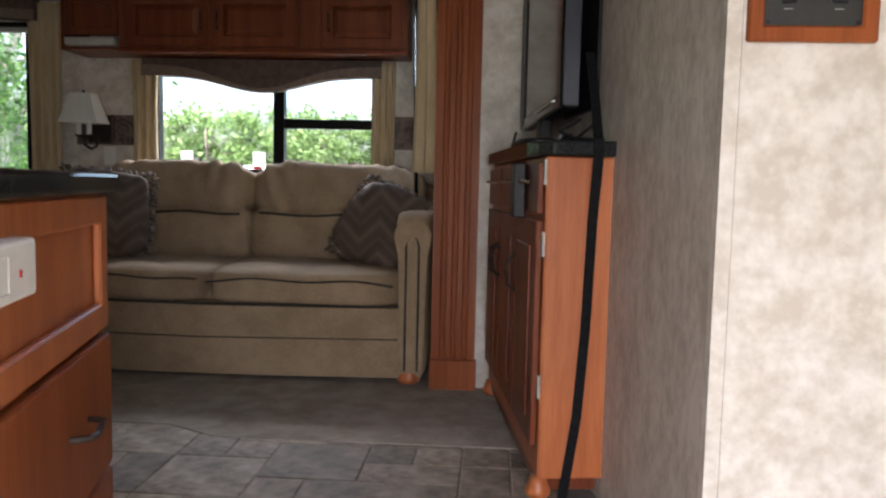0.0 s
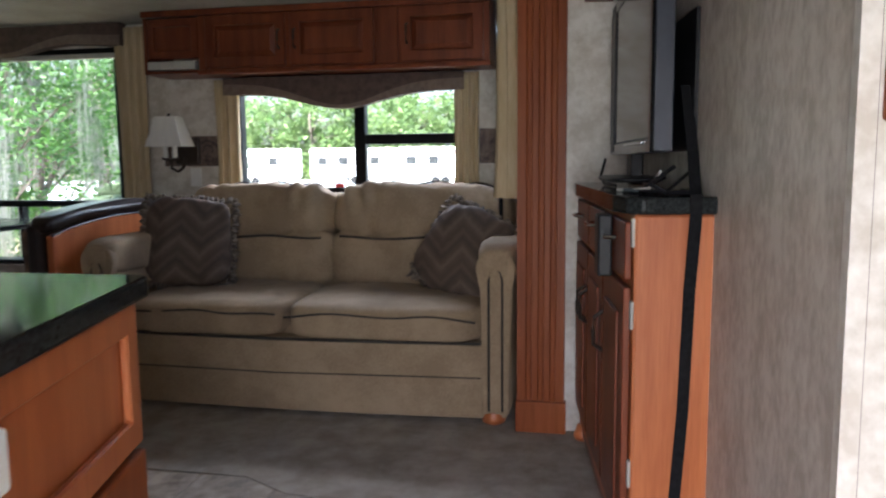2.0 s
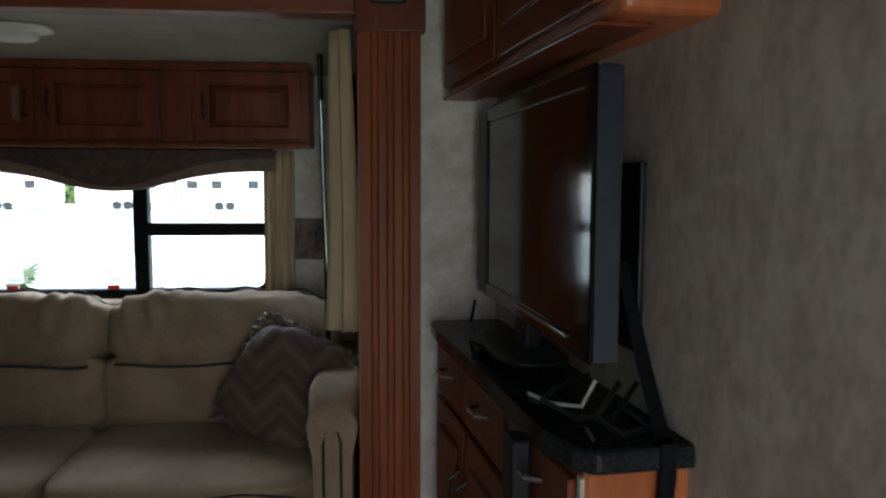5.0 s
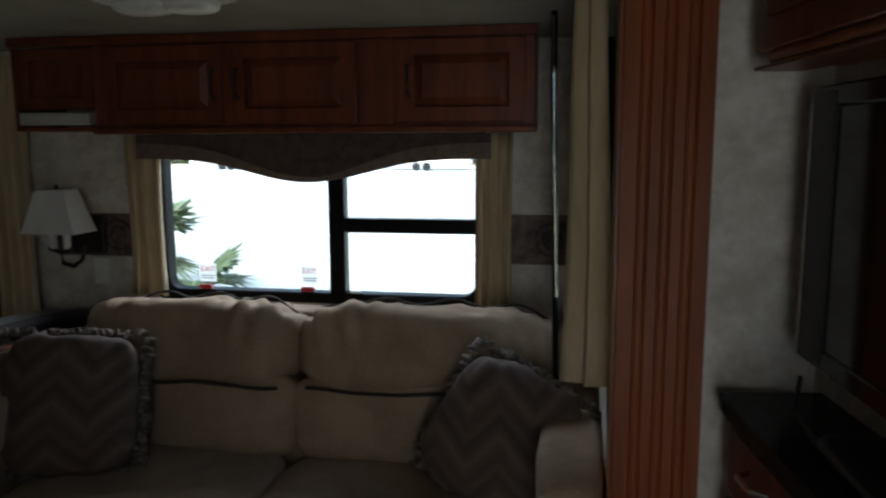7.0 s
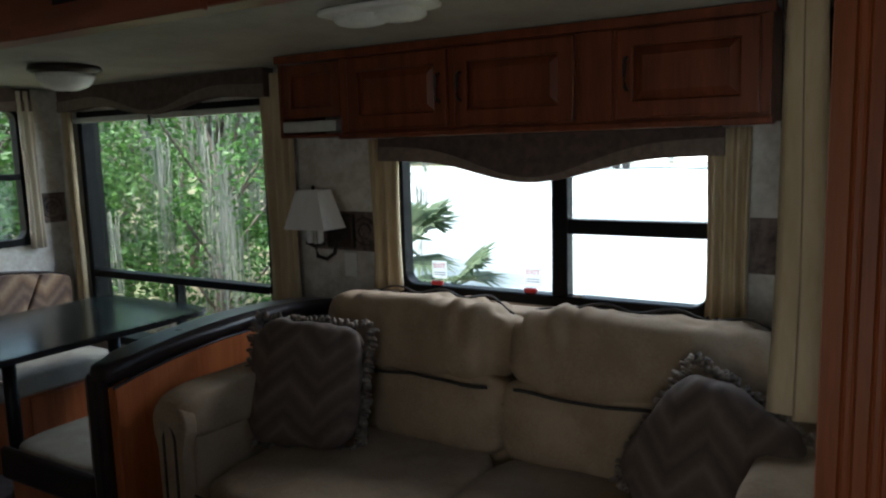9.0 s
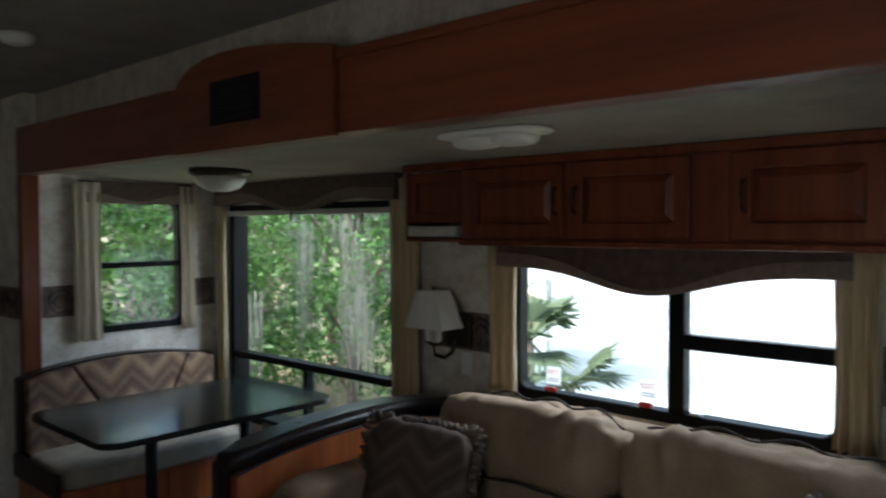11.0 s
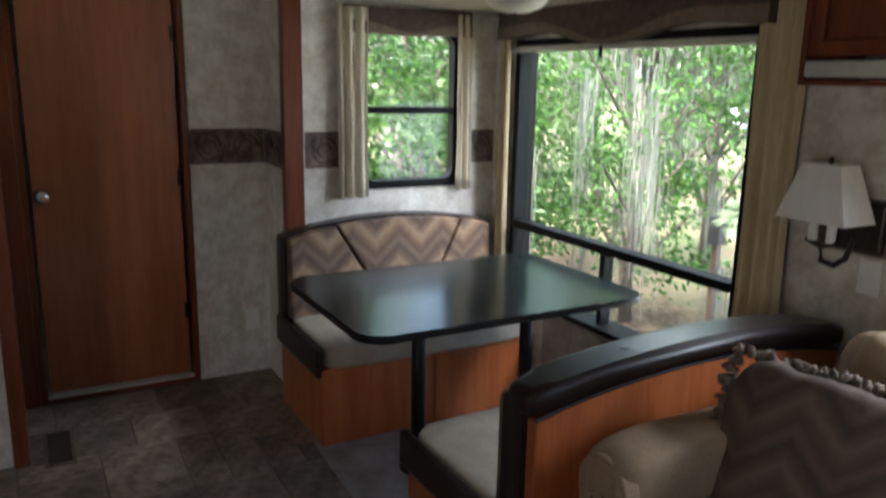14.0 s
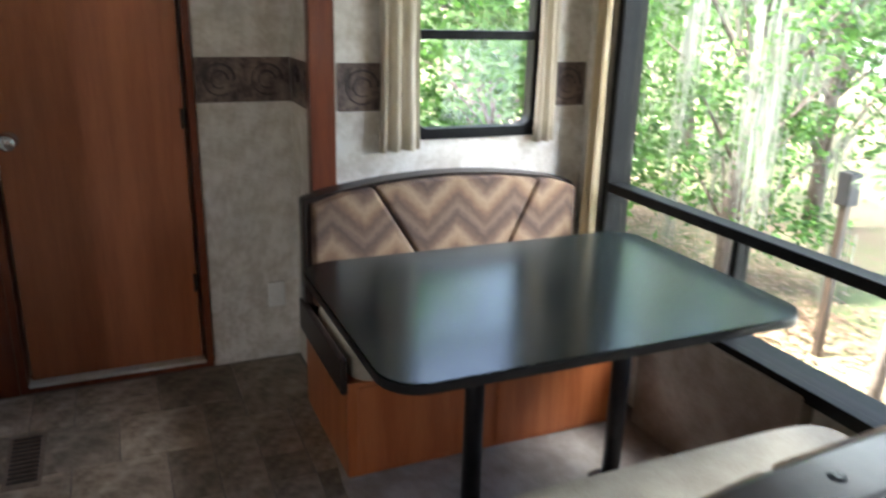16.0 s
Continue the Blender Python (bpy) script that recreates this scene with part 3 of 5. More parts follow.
part("window_frame", ring_frame(0, END_R - 0.085, END_R + 0.05, 0.70, 1.26, 0.98, 1.82, 0.04), M_FRAME, w)
pane(END_R + 0.018, END_R + 0.022, 0.74, 1.22, 1.02, 1.78, w)


def curtain(x, y, along, width, z0, z1, label, folds=4, deep=0.022, thick=0.006):
    """A hanging gathered curtain."""
    pts = []
    n = folds * 10
    for k in range(n + 1):
        u = k / n * width
        pts.append((u, deep * math.sin(k / n * folds * 2 * math.pi) + 0.006 * math.sin(k * 0.77)))
    pts = pts + [(a, b + thick) for a, b in reversed(pts)]
    bm = bmesh.new()
    levels = 10
    rows = []
    for j in range(levels + 1):
        s = j / levels
        z = z0 + (z1 - z0) * s
        squeeze = 1 - 0.12 * math.sin(s * math.pi) * (1 - s)
        row = []
        for a, b in pts:
            a2 = width / 2 + (a - width / 2) * squeeze
            d = b * (0.65 + 0.5 * (1 - s)) + 0.004 * math.sin(9 * a + 5 * s)
            row.append(bm.verts.new((x + a2, y + d, z) if along == 0 else (x + d, y + a2, z)))
        rows.append(row)
    m = len(pts)
    for r0, r1 in zip(rows, rows[1:]):
        for i in range(m):
            j = (i + 1) % m
            bm.faces.new((r0[i], r0[j], r1[j], r1[i]))
    bm.faces.new(rows[0][::-1])
    bm.faces.new(rows[-1])
    return solid("curtain", bm, M_CREAM if "cream" in label else M_CURTAIN, label, "curtain", group="curtains", smooth=True)
curtain(2.79, BACK_Y - 0.06, 0, 0.155, 0.94, 1.585, "narrow golden-beige curtain beside the sofa window", 3)
curtain(4.20, BACK_Y - 0.06, 0, 0.14, 0.94, 1.585, "narrow golden-beige curtain beside the sofa window", 4)
curtain(0.575, BACK_Y - 0.05, 0, 0.09, 0.60, 1.90, "slim tan curtain in the dinette corner", 2)
curtain(2.165, BACK_Y - 0.06, 0, 0.20, 0.62, 1.905, "beige curtain panel beside the large window", 4)
curtain(END_L + 0.045, 0.612, 1, 0.165, 1.02, 1.925, "pleated cream curtain beside the small window", 3)
curtain(END_L + 0.04, 1.275, 1, 0.09, 1.03, 1.92, "pleated cream curtain beside the small window", 2)
curtain(END_R - 0.06, 0.545, 1, 0.17, 0.95, 1.945, "long golden-beige curtain on the slide-out end wall", 3, 0.05)
sg = thing("shade_guide", (4.50, 1.0, 1.08), "black and chrome guide rail of the end window's shade", "shade rail")
part("rail", tube([(4.492, 1.0, 1.935), (4.500, 1.0, 1.5), (4.516, 1.0, 0.80)], 0.010, 8), M_FRAME, sg)
part("bright_edge", tube([(4.490, 0.988, 1.92), (4.498, 0.988, 1.5), (4.512, 0.988, 1.085)], 0.003, 6), M_CHROME, sg)


def valance(u0, u1, zt, zs, zc, at, axis, label, deep=0.07, lift=0.02):
    """A scalloped cloth valance, lowest in its middle, with a paler trim along its hem."""
    n = 32
    low, band = [], []
    for k in range(n + 1):
        s = k / n
        d = math.exp(-((s - 0.5) / 0.24) ** 2)
        low.append((u0 + (u1 - u0) * s, zs + (zc - zs) * d + lift * math.sin(s * math.pi * 2) ** 2))
        band.append(0.02 + 0.04 * (1 - d))
    th = thing("valance", ((u0 + u1) / 2, at, zt) if axis == 1 else (at, (u0 + u1) / 2, zt), label, "valance", "valances")
    pts = low + [(u1, zt), (u0, zt)]
    hem = low + [(a, min(zt - 0.002, b + w_)) for (a, b), w_ in zip(reversed(low), reversed(band))]
    if axis == 1:
        part("cloth", prism(pts, 1, at - deep, at - 0.02), M_VALANCE, th)
        part("trim", prism(hem, 1, at - deep - 0.005, at - deep), M_VALTRIM, th)
    else:
        part("cloth", prism(pts, 0, at + 0.02, at + deep), M_VALANCE, th)
        part("trim", prism(hem, 0, at + deep, at + deep + 0.005), M_VALTRIM, th)
valance(2.86, 4.26, 1.588, 1.495, 1.405, BACK_Y, 1, "dark brown scalloped valance over the sofa window", 0.09, 0.006)
valance(0.60, 2.22, 1.932, 1.80, 1.755, BACK_Y, 1, "dark brown draped valance over the large window", 0.09, 0.03)
valance(0.66, 1.36, 1.935, 1.81, 1.80, END_L, 0, "dark brown valance over the small window", 0.035, 0.0)
# roller shade cassette across the large window
solid("shade_cassette", box(0.67, 2.15, BACK_Y - 0.05, BACK_Y - 0.021, 1.735, 1.765, 0.006), M_STEEL, "pale grey hem bar of the rolled shade", "window shade")
solid("shade_pull", tube([(1.41, BACK_Y - 0.10, 1.75), (1.41, BACK_Y - 0.10, 1.70)], 0.008), M_BLACK, "small black shade pull tab", "shade pull")

# exit stickers on the glass
def words(text, size, mat, parent, m, name="lettering"):
    cu = bpy.data.curves.new("letters", 'FONT')
    cu.body, cu.size, cu.align_x, cu.align_y, cu.extrude = text, size, 'CENTER', 'CENTER', 0.0004
    tmp = bpy.data.objects.new("letters", cu)
    scene.collection.objects.link(tmp)
    bpy.context.view_layer.update()
    me = bpy.data.meshes.new_from_object(tmp.evaluated_get(bpy.context.evaluated_depsgraph_get()))
    bpy.data.objects.remove(tmp)
    bm = bmesh.new()
    bm.from_mesh(me)
    return part(name, bm, mat, parent, m=m)
for x in (3.085, 3.522):
    s = thing("exit_sticker", (x, BACK_Y, 0.975), "white exit sticker with red letters on the window", "sticker", "exit stickers")
    part("paper", box(x - 0.036, x + 0.036, BACK_Y + 0.014, BACK_Y + 0.0145, 0.99, 1.065), M_STICKER, s)
    words("EXIT", 0.03, M_STICKRED, s, Matrix.Translation((x, BACK_Y + 0.0128, 1.043)) @ Matrix.Rotation(radians(90), 4, 'X'))
    for i in range(2):
        part("print_line", box(x - 0.028, x + 0.028, BACK_Y + 0.0125, BACK_Y + 0.0138, 1.003 + i * 0.01, 1.007 + i * 0.01), M_INK, s)
    part("handle_tab", box(x - 0.03, x + 0.022, BACK_Y - 0.012, BACK_Y + 0.012, 0.963, 0.982, 0.005), M_RED, s, "red release tab")

# ---- overhead cabinets above the sofa ----
def raised_door(x0, x1, z0, z1, y, parent, handle_x, wood_m=M_WOOD_RED):
    d = part("door", ring_frame(1, y - 0.02, y, x0, x1, z0, z1, 0.055, 0.004), wood_m, parent)
    t = bmesh.new()
    bmesh.ops.create_cube(t, size=1)
    cx, cz, hw, hh = (x0 + x1) / 2, (z0 + z1) / 2, (x1 - x0) / 2 - 0.056, (z1 - z0) / 2 - 0.056
    for vv in t.verts:
        fr = vv.co.y < 0
        k = 0.028 if fr else 0.0
        vv.co = Vector((cx + math.copysign(hw - k, vv.co.x), y - (0.017 if fr else 0.004), cz + math.copysign(hh - k, vv.co.z)))
    part("raised_panel", t, wood_m, d)
    if handle_x is not None:
        part("handle", tube([(handle_x, y - 0.02, cz - 0.05), (handle_x, y - 0.045, cz - 0.04), (handle_x, y - 0.048, cz), (handle_x, y - 0.045, cz + 0.04), (handle_x, y - 0.02, cz + 0.05)], 0.006), M_BRONZE, d, "bronze pull handle")
c = thing("overhead_cabinet", (3.4, 1.25, 1.59), "cherry wall cabinet with raised-panel doors over the sofa, coloured as shaded", "cabinet")
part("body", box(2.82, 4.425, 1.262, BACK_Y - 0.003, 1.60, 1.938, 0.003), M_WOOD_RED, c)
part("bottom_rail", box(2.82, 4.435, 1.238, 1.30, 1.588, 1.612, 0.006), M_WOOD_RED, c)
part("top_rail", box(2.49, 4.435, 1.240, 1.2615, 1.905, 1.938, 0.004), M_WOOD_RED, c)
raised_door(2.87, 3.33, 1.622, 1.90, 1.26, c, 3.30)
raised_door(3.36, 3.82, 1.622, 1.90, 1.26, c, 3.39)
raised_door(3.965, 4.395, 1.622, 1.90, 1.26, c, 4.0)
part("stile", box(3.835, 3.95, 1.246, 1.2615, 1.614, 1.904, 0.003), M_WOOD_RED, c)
c = thing("end_cubby", (2.5, 1.25, 1.59), "small open cherry cubby at the cabinet's end", "cabinet")
part("side", box(2.49, 2.51, 1.262, BACK_Y - 0.003, 1.60, 1.904, 0.002), M_WOOD_RED, c)
part("shelf", box(2.511, 2.819, 1.25, BACK_Y - 0.003, 1.60, 1.615, 0.002), M_WOOD_RED, c)
part("fascia", ring_frame(1, 1.262, 1.28, 2.511, 2.819, 1.68, 1.90, 0.045), M_WOOD_RED, c)
part("back_panel", box(2.55, 2.78, 1.278, 1.30, 1.718, 1.862), M_WOOD_RED, c)
part("strip", box(2.515, 2.80, 1.250, 1.30, 1.622, 1.668, 0.006), M_STEEL, c, "pale grey shade cassette")

# ---- lamps ----
s = thing("wall_sconce", (2.56, BACK_Y, 1.1), "bronze two-candle wall sconce with a white pyramid shade", "wall lamp")
part("backplate", box(2.50, 2.66, BACK_Y - 0.03, BACK_Y - 0.004, 1.10, 1.26, 0.012), M_BRONZE, s)
part("arm", tube([(2.57, BACK_Y - 0.03, 1.14), (2.57, BACK_Y - 0.06, 1.08), (2.56, BACK_Y - 0.10, 1.06), (2.55, BACK_Y - 0.15, 1.08), (2.55, BACK_Y - 0.16, 1.13)], 0.009), M_BRONZE, s)
part("crossbar", tube([(2.50, BACK_Y - 0.16, 1.14), (2.55, BACK_Y - 0.16, 1.125), (2.60, BACK_Y - 0.16, 1.14)], 0.009), M_BRONZE, s)
for x in (2.52, 2.58):
    part("candle", lathe([(0.014, 0), (0.014, 0.10)], (x, BACK_Y - 0.16, 1.14), 12), M_WHITE, s)
sh = bmesh.new()
q = [(-1, -1), (1, -1), (1, 1), (-1, 1)]
lo = [sh.verts.new((2.55 + a * 0.115, BACK_Y - 0.16 + b * 0.075, 1.205)) for a, b in q]
hi = [sh.verts.new((2.55 + a * 0.062, BACK_Y - 0.16 + b * 0.045, 1.375)) for a, b in q]
li = [sh.verts.new((2.55 + a * 0.112, BACK_Y - 0.16 + b * 0.072, 1.205)) for a, b in q]
hl = [sh.verts.new((2.55 + a * 0.059, BACK_Y - 0.16 + b * 0.042, 1.372)) for a, b in q]
for i in range(4):
    j = (i + 1) % 4
    sh.faces.new((lo[i], lo[j], hi[j], hi[i]))
    sh.faces.new((li[j], li[i], hl[i], hl[j]))
    sh.faces.new((lo[j], lo[i], li[i], li[j]))
sh.faces.new(hi)
sh.faces.new(hl[::-1])
part("shade", sh, M_SHADE, s, "white pleated pyramid shade")
part("finial", lathe([(0.004, 0), (0.01, 0.008), (0.003, 0.02)], (2.55, BACK_Y - 0.16, 1.375), 10), M_BRONZE, s)
l = thing("dome_light", (1.52, 0.93, 1.96), "frosted dome ceiling light with a dark bronze rim", "ceiling light")
part("rim", lathe([(0.10, 0.0), (0.15, 0.0), (0.155, -0.02), (0.13, -0.035), (0.1, -0.035)], (1.52, 0.93, 1.952), 32), M_BRONZE, l, smooth=True)
part("dome", lathe([(0.125, -0.035), (0.12, -0.06), (0.095, -0.09), (0.05, -0.107), (0.005, -0.11)], (1.52, 0.93, 1.952), 32), M_FROST, l, smooth=True)
part("knob", lathe([(0.008, -0.108), (0.01, -0.115), (0.004, -0.122)], (1.52, 0.93, 1.952), 10), M_BRONZE, l)
l = thing("oblong_ceiling_light", (3.43, 0.70, 1.95), "white twin-lens oblong ceiling light, switched off", "ceiling light")
part("base_plate", puff((3.43, 0.70, 1.952), (0.20, 0.085, 0.014), 0.6), M_WHITE, l, smooth=True)
part("lens", puff((3.37, 0.70, 1.935), (0.085, 0.06, 0.026), 0.7), M_FROST, l, smooth=True)
part("lens", puff((3.51, 0.70, 1.935), (0.075, 0.06, 0.026), 0.7), M_FROST, l, smooth=True)

l = thing("vault_light", (0.75, -0.36, 2.434), "white oblong twin ceiling light, switched off, on the vaulted ceiling", "ceiling light")
part("base_plate", puff((0.75, -0.36, 2.432), (0.075, 0.17, 0.012), 0.6), M_WHITE, l, smooth=True)
for y in (-0.44, -0.28):
    part("lens", puff((0.75, y, 2.418), (0.055, 0.07, 0.022), 0.7), M_FROST, l, smooth=True)
# small round ceiling light, drawn as a plain unlit white housing
l = thing("smoke_alarm", (1.655, -0.045, 2.42), "small round white light fixture on the vaulted ceiling", "smoke alarm")
part("housing", lathe([(0.07, 0.0), (0.07, -0.016), (0.055, -0.034), (0.02, -0.038)], (1.655, -0.045, 2.421), 28), M_WHITE, l, smooth=True)
part("grille", lathe([(0.03, -0.036), (0.028, -0.042), (0.01, -0.043)], (1.655, -0.045, 2.421), 20), M_FROST, l, smooth=True)

# ---- sofa ----
SX0, SX1, SM = 2.665, 4.64, 3.62
so = thing("sofa", (3.65, 0.9, 0), "olive-beige microsuede two-seat sofa with dark piping", "sofa")
skirt = [(SX0 + 0.03, 0.036), (SX0 + 0.03, 0.35), (SX1 - 0.03, 0.35), (SX1 - 0.03, 0.036)] + [(SX1 - 0.03 - k * (SX1 - SX0 - 0.06) / 20, 0.036 - 0.012 * math.sin(k / 20 * math.pi)) for k in range(1, 20)]
part("front_panel", prism(skirt, 1, 0.405, 0.50, bevel=0.012), M_SOFA, so)
part("frame", box(SX0 + 0.03, SX1 - 0.03, 0.505, 1.40, 0.08, 0.38, 0.01), M_SOFA, so)
part("seam", tube([(SX0 + 0.06, 0.405, 0.20), (3.6, 0.405, 0.19), (SX1 - 0.14, 0.405, 0.205)], 0.003), M_PIPE, so)
part("seam", tube([(SX0 + 0.06, 0.404, 0.352), (3.2, 0.402, 0.346), (3.6, 0.404, 0.342), (4.1, 0.402, 0.346), (SX1 - 0.14, 0.404, 0.352)], 0.007), M_PIPE, so)
part("seat_cushion", puff(((2.84 + SM) / 2, 0.745, 0.42), ((SM - 2.84) / 2, 0.36, 0.082), 0.32, wrinkle=0.012, seed=1), M_SOFA, so, smooth=True)
part("seat_cushion", puff(((4.50 + SM) / 2, 0.745, 0.42), ((4.50 - SM) / 2, 0.36, 0.082), 0.32, wrinkle=0.012, seed=5), M_SOFA, so, smooth=True)
for a, b in ((2.86, SM - 0.02), (SM + 0.02, 4.48)):
    rim = [(a + (b - a) * k / 20, 0.384 + 0.004 * math.sin(k * 1.1 + a), 0.458 + 0.006 * math.sin(k * 0.6 + 3 * a) - 0.010 * (abs(k - 10) / 10) ** 4) for k in range(21)]
    part("seat_piping", tube(rim, 0.0045), M_PIPE, so)
part("inner_back", box(SX0 + 0.16, SX1 - 0.16, 1.085, 1.30, 0.381, 0.66, 0.01), M_SOFA, so)
for a, b, sd, inner in ((2.80, SM + 0.008, 2.0, 1), (SM - 0.008, 4.55, 8.0, -1)):
    bc = part("back_cushion", puff(((a + b) / 2, 1.18, 0.60), ((b - a) / 2, 0.13, 0.15), 0.3, (-10, 0, 0), 0.016, seed=sd), M_SOFA, so, smooth=True)
    top = part("head_cushion", puff(((a + b) / 2, 1.222, 0.842), ((b - a) / 2, 0.155, 0.145), 0.5, (-12, 0, 0), 0.02, res=72, seed=sd + 3, gather=inner), M_SOFA, bc, smooth=True)
    arc = [(a + 0.05 + (b - a - 0.1) * k / 24, 1.275 + 0.012 * math.sin(k), 0.994 + 0.010 * math.sin(k * 0.9 + sd) - 0.045 * (abs(k - 12) / 12) ** 4) for k in range(25)]
    part("piping", tube(arc, 0.005), M_PIPE, top)
    # dark tube following the crease between back and head cushion
    fold = [(a + 0.06 + (b - a - 0.12) * k / 20, 1.062 + 0.004 * math.sin(k * 1.3), 0.722 + 0.006 * math.sin(k * 0.5 + sd)) for k in range(21)]
    part("fold_piping", tube(fold, 0.006), M_PIPE, top)
part("back_frame", puff((3.66, 1.36, 0.58), (0.98, 0.085, 0.36), 0.3), M_SOFA, so, smooth=True)
for x0, x1 in ((SX0, 2.815), (4.485, SX1)):
    cx = (x0 + x1) / 2
    ar = part("arm", box(x0 + 0.015, x1 - 0.015, 0.44, 1.36, 0.055, 0.68, 0.02, 3), M_SOFA, so, smooth=True)
    part("arm_roll", puff((cx, 0.885, 0.685), ((x1 - x0) / 2 + 0.008, 0.50, 0.085), 0.38, wrinkle=0.006), M_SOFA, ar, smooth=True)
    pr = [(cx - 0.028, 0.393, 0.07), (cx - 0.028, 0.393, 0.62), (cx - 0.02, 0.393, 0.655), (cx, 0.393, 0.668), (cx + 0.02, 0.393, 0.655), (cx + 0.028, 0.393, 0.62), (cx + 0.028, 0.393, 0.07)]
    face = [(x0 + 0.022, 0.055), (x0 + 0.022, 0.58)] + [(cx - 0.083 * math.cos(radians(-22 + 224 * k / 18)), 0.668 + 0.083 * math.sin(radians(-22 + 224 * k / 18))) for k in range(19)] + [(x1 - 0.022, 0.58), (x1 - 0.022, 0.055)]
    part("arm_facing", prism(face, 1, 0.395, 0.445, bevel=0.008, seg=2), M_SOFA, ar)
    part("piping", tube(pr, 0.005), M_PIPE, ar)
for x, y in ((2.76, 0.44), (4.55, 0.44), (2.76, 1.30), (4.545, 1.30)):
    part("bun_foot", lathe([(0.03, 0.004), (0.05, 0.015), (0.055, 0.035), (0.045, 0.06), (0.04, 0.085)], (x, y, 0), 20), M_WOOD, so, "turned honey-coloured wooden foot", smooth=True)


def throw_pillow(center, half, rot, seed, label):
    th = thing("throw_pillow", center, label, "cushion", "throw pillows")
    part("cover", puff(center, half, 0.48, rot, 0.022, seed=seed), M_CUSHION, th, smooth=True)
    R = Euler([radians(a) for a in rot]).to_matrix()
    rnd = random.Random(seed)
    bm = bmesh.new()
    for k in range(280):
        s = k / 280 * 4
        side, f_ = int(s), s % 1 * 2 - 1
        u, w_ = ((f_, 1), (1, -f_), (-f_, -1), (-1, f_))[side]
        ru, rw = u * half[0] * 0.97, w_ * half[2] * 0.97
        pc = R @ Vector((ru + rnd.uniform(-.01, .01), rnd.uniform(-.012, .012), rw + rnd.uniform(-.01, .01))) + Vector(center)
        out = R @ Vector((u if abs(u) > 0.99 else u * 0.2, rnd.uniform(-.6, .6), w_ if abs(w_) > 0.99 else w_ * 0.2))
        tube([pc, pc + out.normalized() * 0.014, pc + out.normalized() * 0.028 + Vector((rnd.uniform(-.008, .008), 0, -0.006))], 0.0105, 5, bm, 0.6)
    part("fringe", bm, M_FRINGE, th, "looped beige-brown fringe", smooth=True)
throw_pillow((2.95, 0.84, 0.715), (0.215, 0.085, 0.22), (-18, 4, 22), 3, "brown chevron throw pillow with fringe on the sofa")
throw_pillow((4.36, 0.88, 0.675), (0.21, 0.09, 0.21), (-22, 22, -24), 9, "brown chevron throw pillow slumped against the sofa arm")

# ---- dinette ----
def arch(y0, y1, zt_end, zt_mid, n=14):
    return [(y0 + (y1 - y0) * k / n, zt_end + (zt_mid - zt_end) * math.sin(k / n * math.pi) ** 0.8) for k in range(n + 1)]
b = thing("dinette_bench", (0.75, 0.9, 0), "built-in dinette bench with chevron backrest by the small window", "bench", "dinette benches")
part("base", box(END_L + 0.003, 1.035, 0.325, 1.40, 0.005, 0.36, 0.004), M_WOOD, b)
part("base_panel", box(1.036, 1.045, 0.36, 0.84, 0.03, 0.345, 0.003), M_WOOD, b)
part("base_panel", box(1.036, 1.045, 0.88, 1.37, 0.03, 0.345, 0.003), M_WOOD, b)
part("seat_edge", box(END_L + 0.003, 1.05, 0.30, 0.3245, 0.33, 0.46, 0.01), M_VINYL, b, "dark brown vinyl seat end")
part("seat_cushion", puff((0.80, 0.87, 0.415), (0.27, 0.535, 0.06), 0.25), M_SEAT, b, smooth=True)
bb = part("back_frame", prism([(0.31, 0.36), *arch(0.31, 1.46, 0.86, 0.93), (1.46, 0.36)], 0, END_L + 0.003, 0.545, bevel=0.012), M_VINYL, b, "dark brown vinyl back shell")
for pts in ([(0.335, 0.46), (0.335, 0.85), (0.45, 0.882), (0.566, 0.898), (0.842, 0.46)],
            [(0.852, 0.46), (0.578, 0.90), (0.74, 0.914), (0.90, 0.917), (1.10, 0.909), (1.255, 0.893), (1.05, 0.46)],
            [(1.06, 0.46), (1.267, 0.891), (1.36, 0.878), (1.44, 0.85), (1.44, 0.46)]):
    part("back_panel", prism(pts, 0, 0.54, 0.60, bevel=0.014, seg=3), M_CHEV, bb)
b = thing("dinette_bench", (2.2, 0.9, 0), "built-in dinette bench backing onto the sofa, chevron backrest", "bench", "dinette benches")
part("base", box(1.86, 2.479, 0.335, 1.46, 0.005, 0.36, 0.004), M_WOOD, b)
part("seat_edge", box(1.85, 2.44, 0.30, 0.3345, 0.33, 0.455, 0.014), M_VINYL, b, "dark brown vinyl seat end")
part("seat_cushion", puff((2.15, 0.90, 0.415), (0.285, 0.575, 0.06), 0.25), M_SEAT, b, smooth=True)
def rise(y0, y1, za, zb, n=14):
    return [(y0 + (y1 - y0) * k / n, za + (zb - za) * math.sin(k / n * math.pi) ** 0.8) for k in range(n + 1)]
bb = part("back_shell", prism([(0.275, 0.0), *rise(0.275, 1.49, 0.84, 0.90), (1.49, 0.0)], 0, 2.48, 2.555, bevel=0.02), M_VINYL, b, "dark brown vinyl back shell")
part("wood_panel", prism([(0.31, 0.02), *rise(0.31, 1.47, 0.79, 0.85), (1.47, 0.02)], 0, 2.556, 2.596, bevel=0.006), M_WOOD, bb, "cherry wood back panel")
edge = [(2.592, y, z + 0.004) for y, z in rise(0.31, 1.47, 0.79, 0.85)]
part("piping", tube(edge, 0.006), M_VINYL, bb)
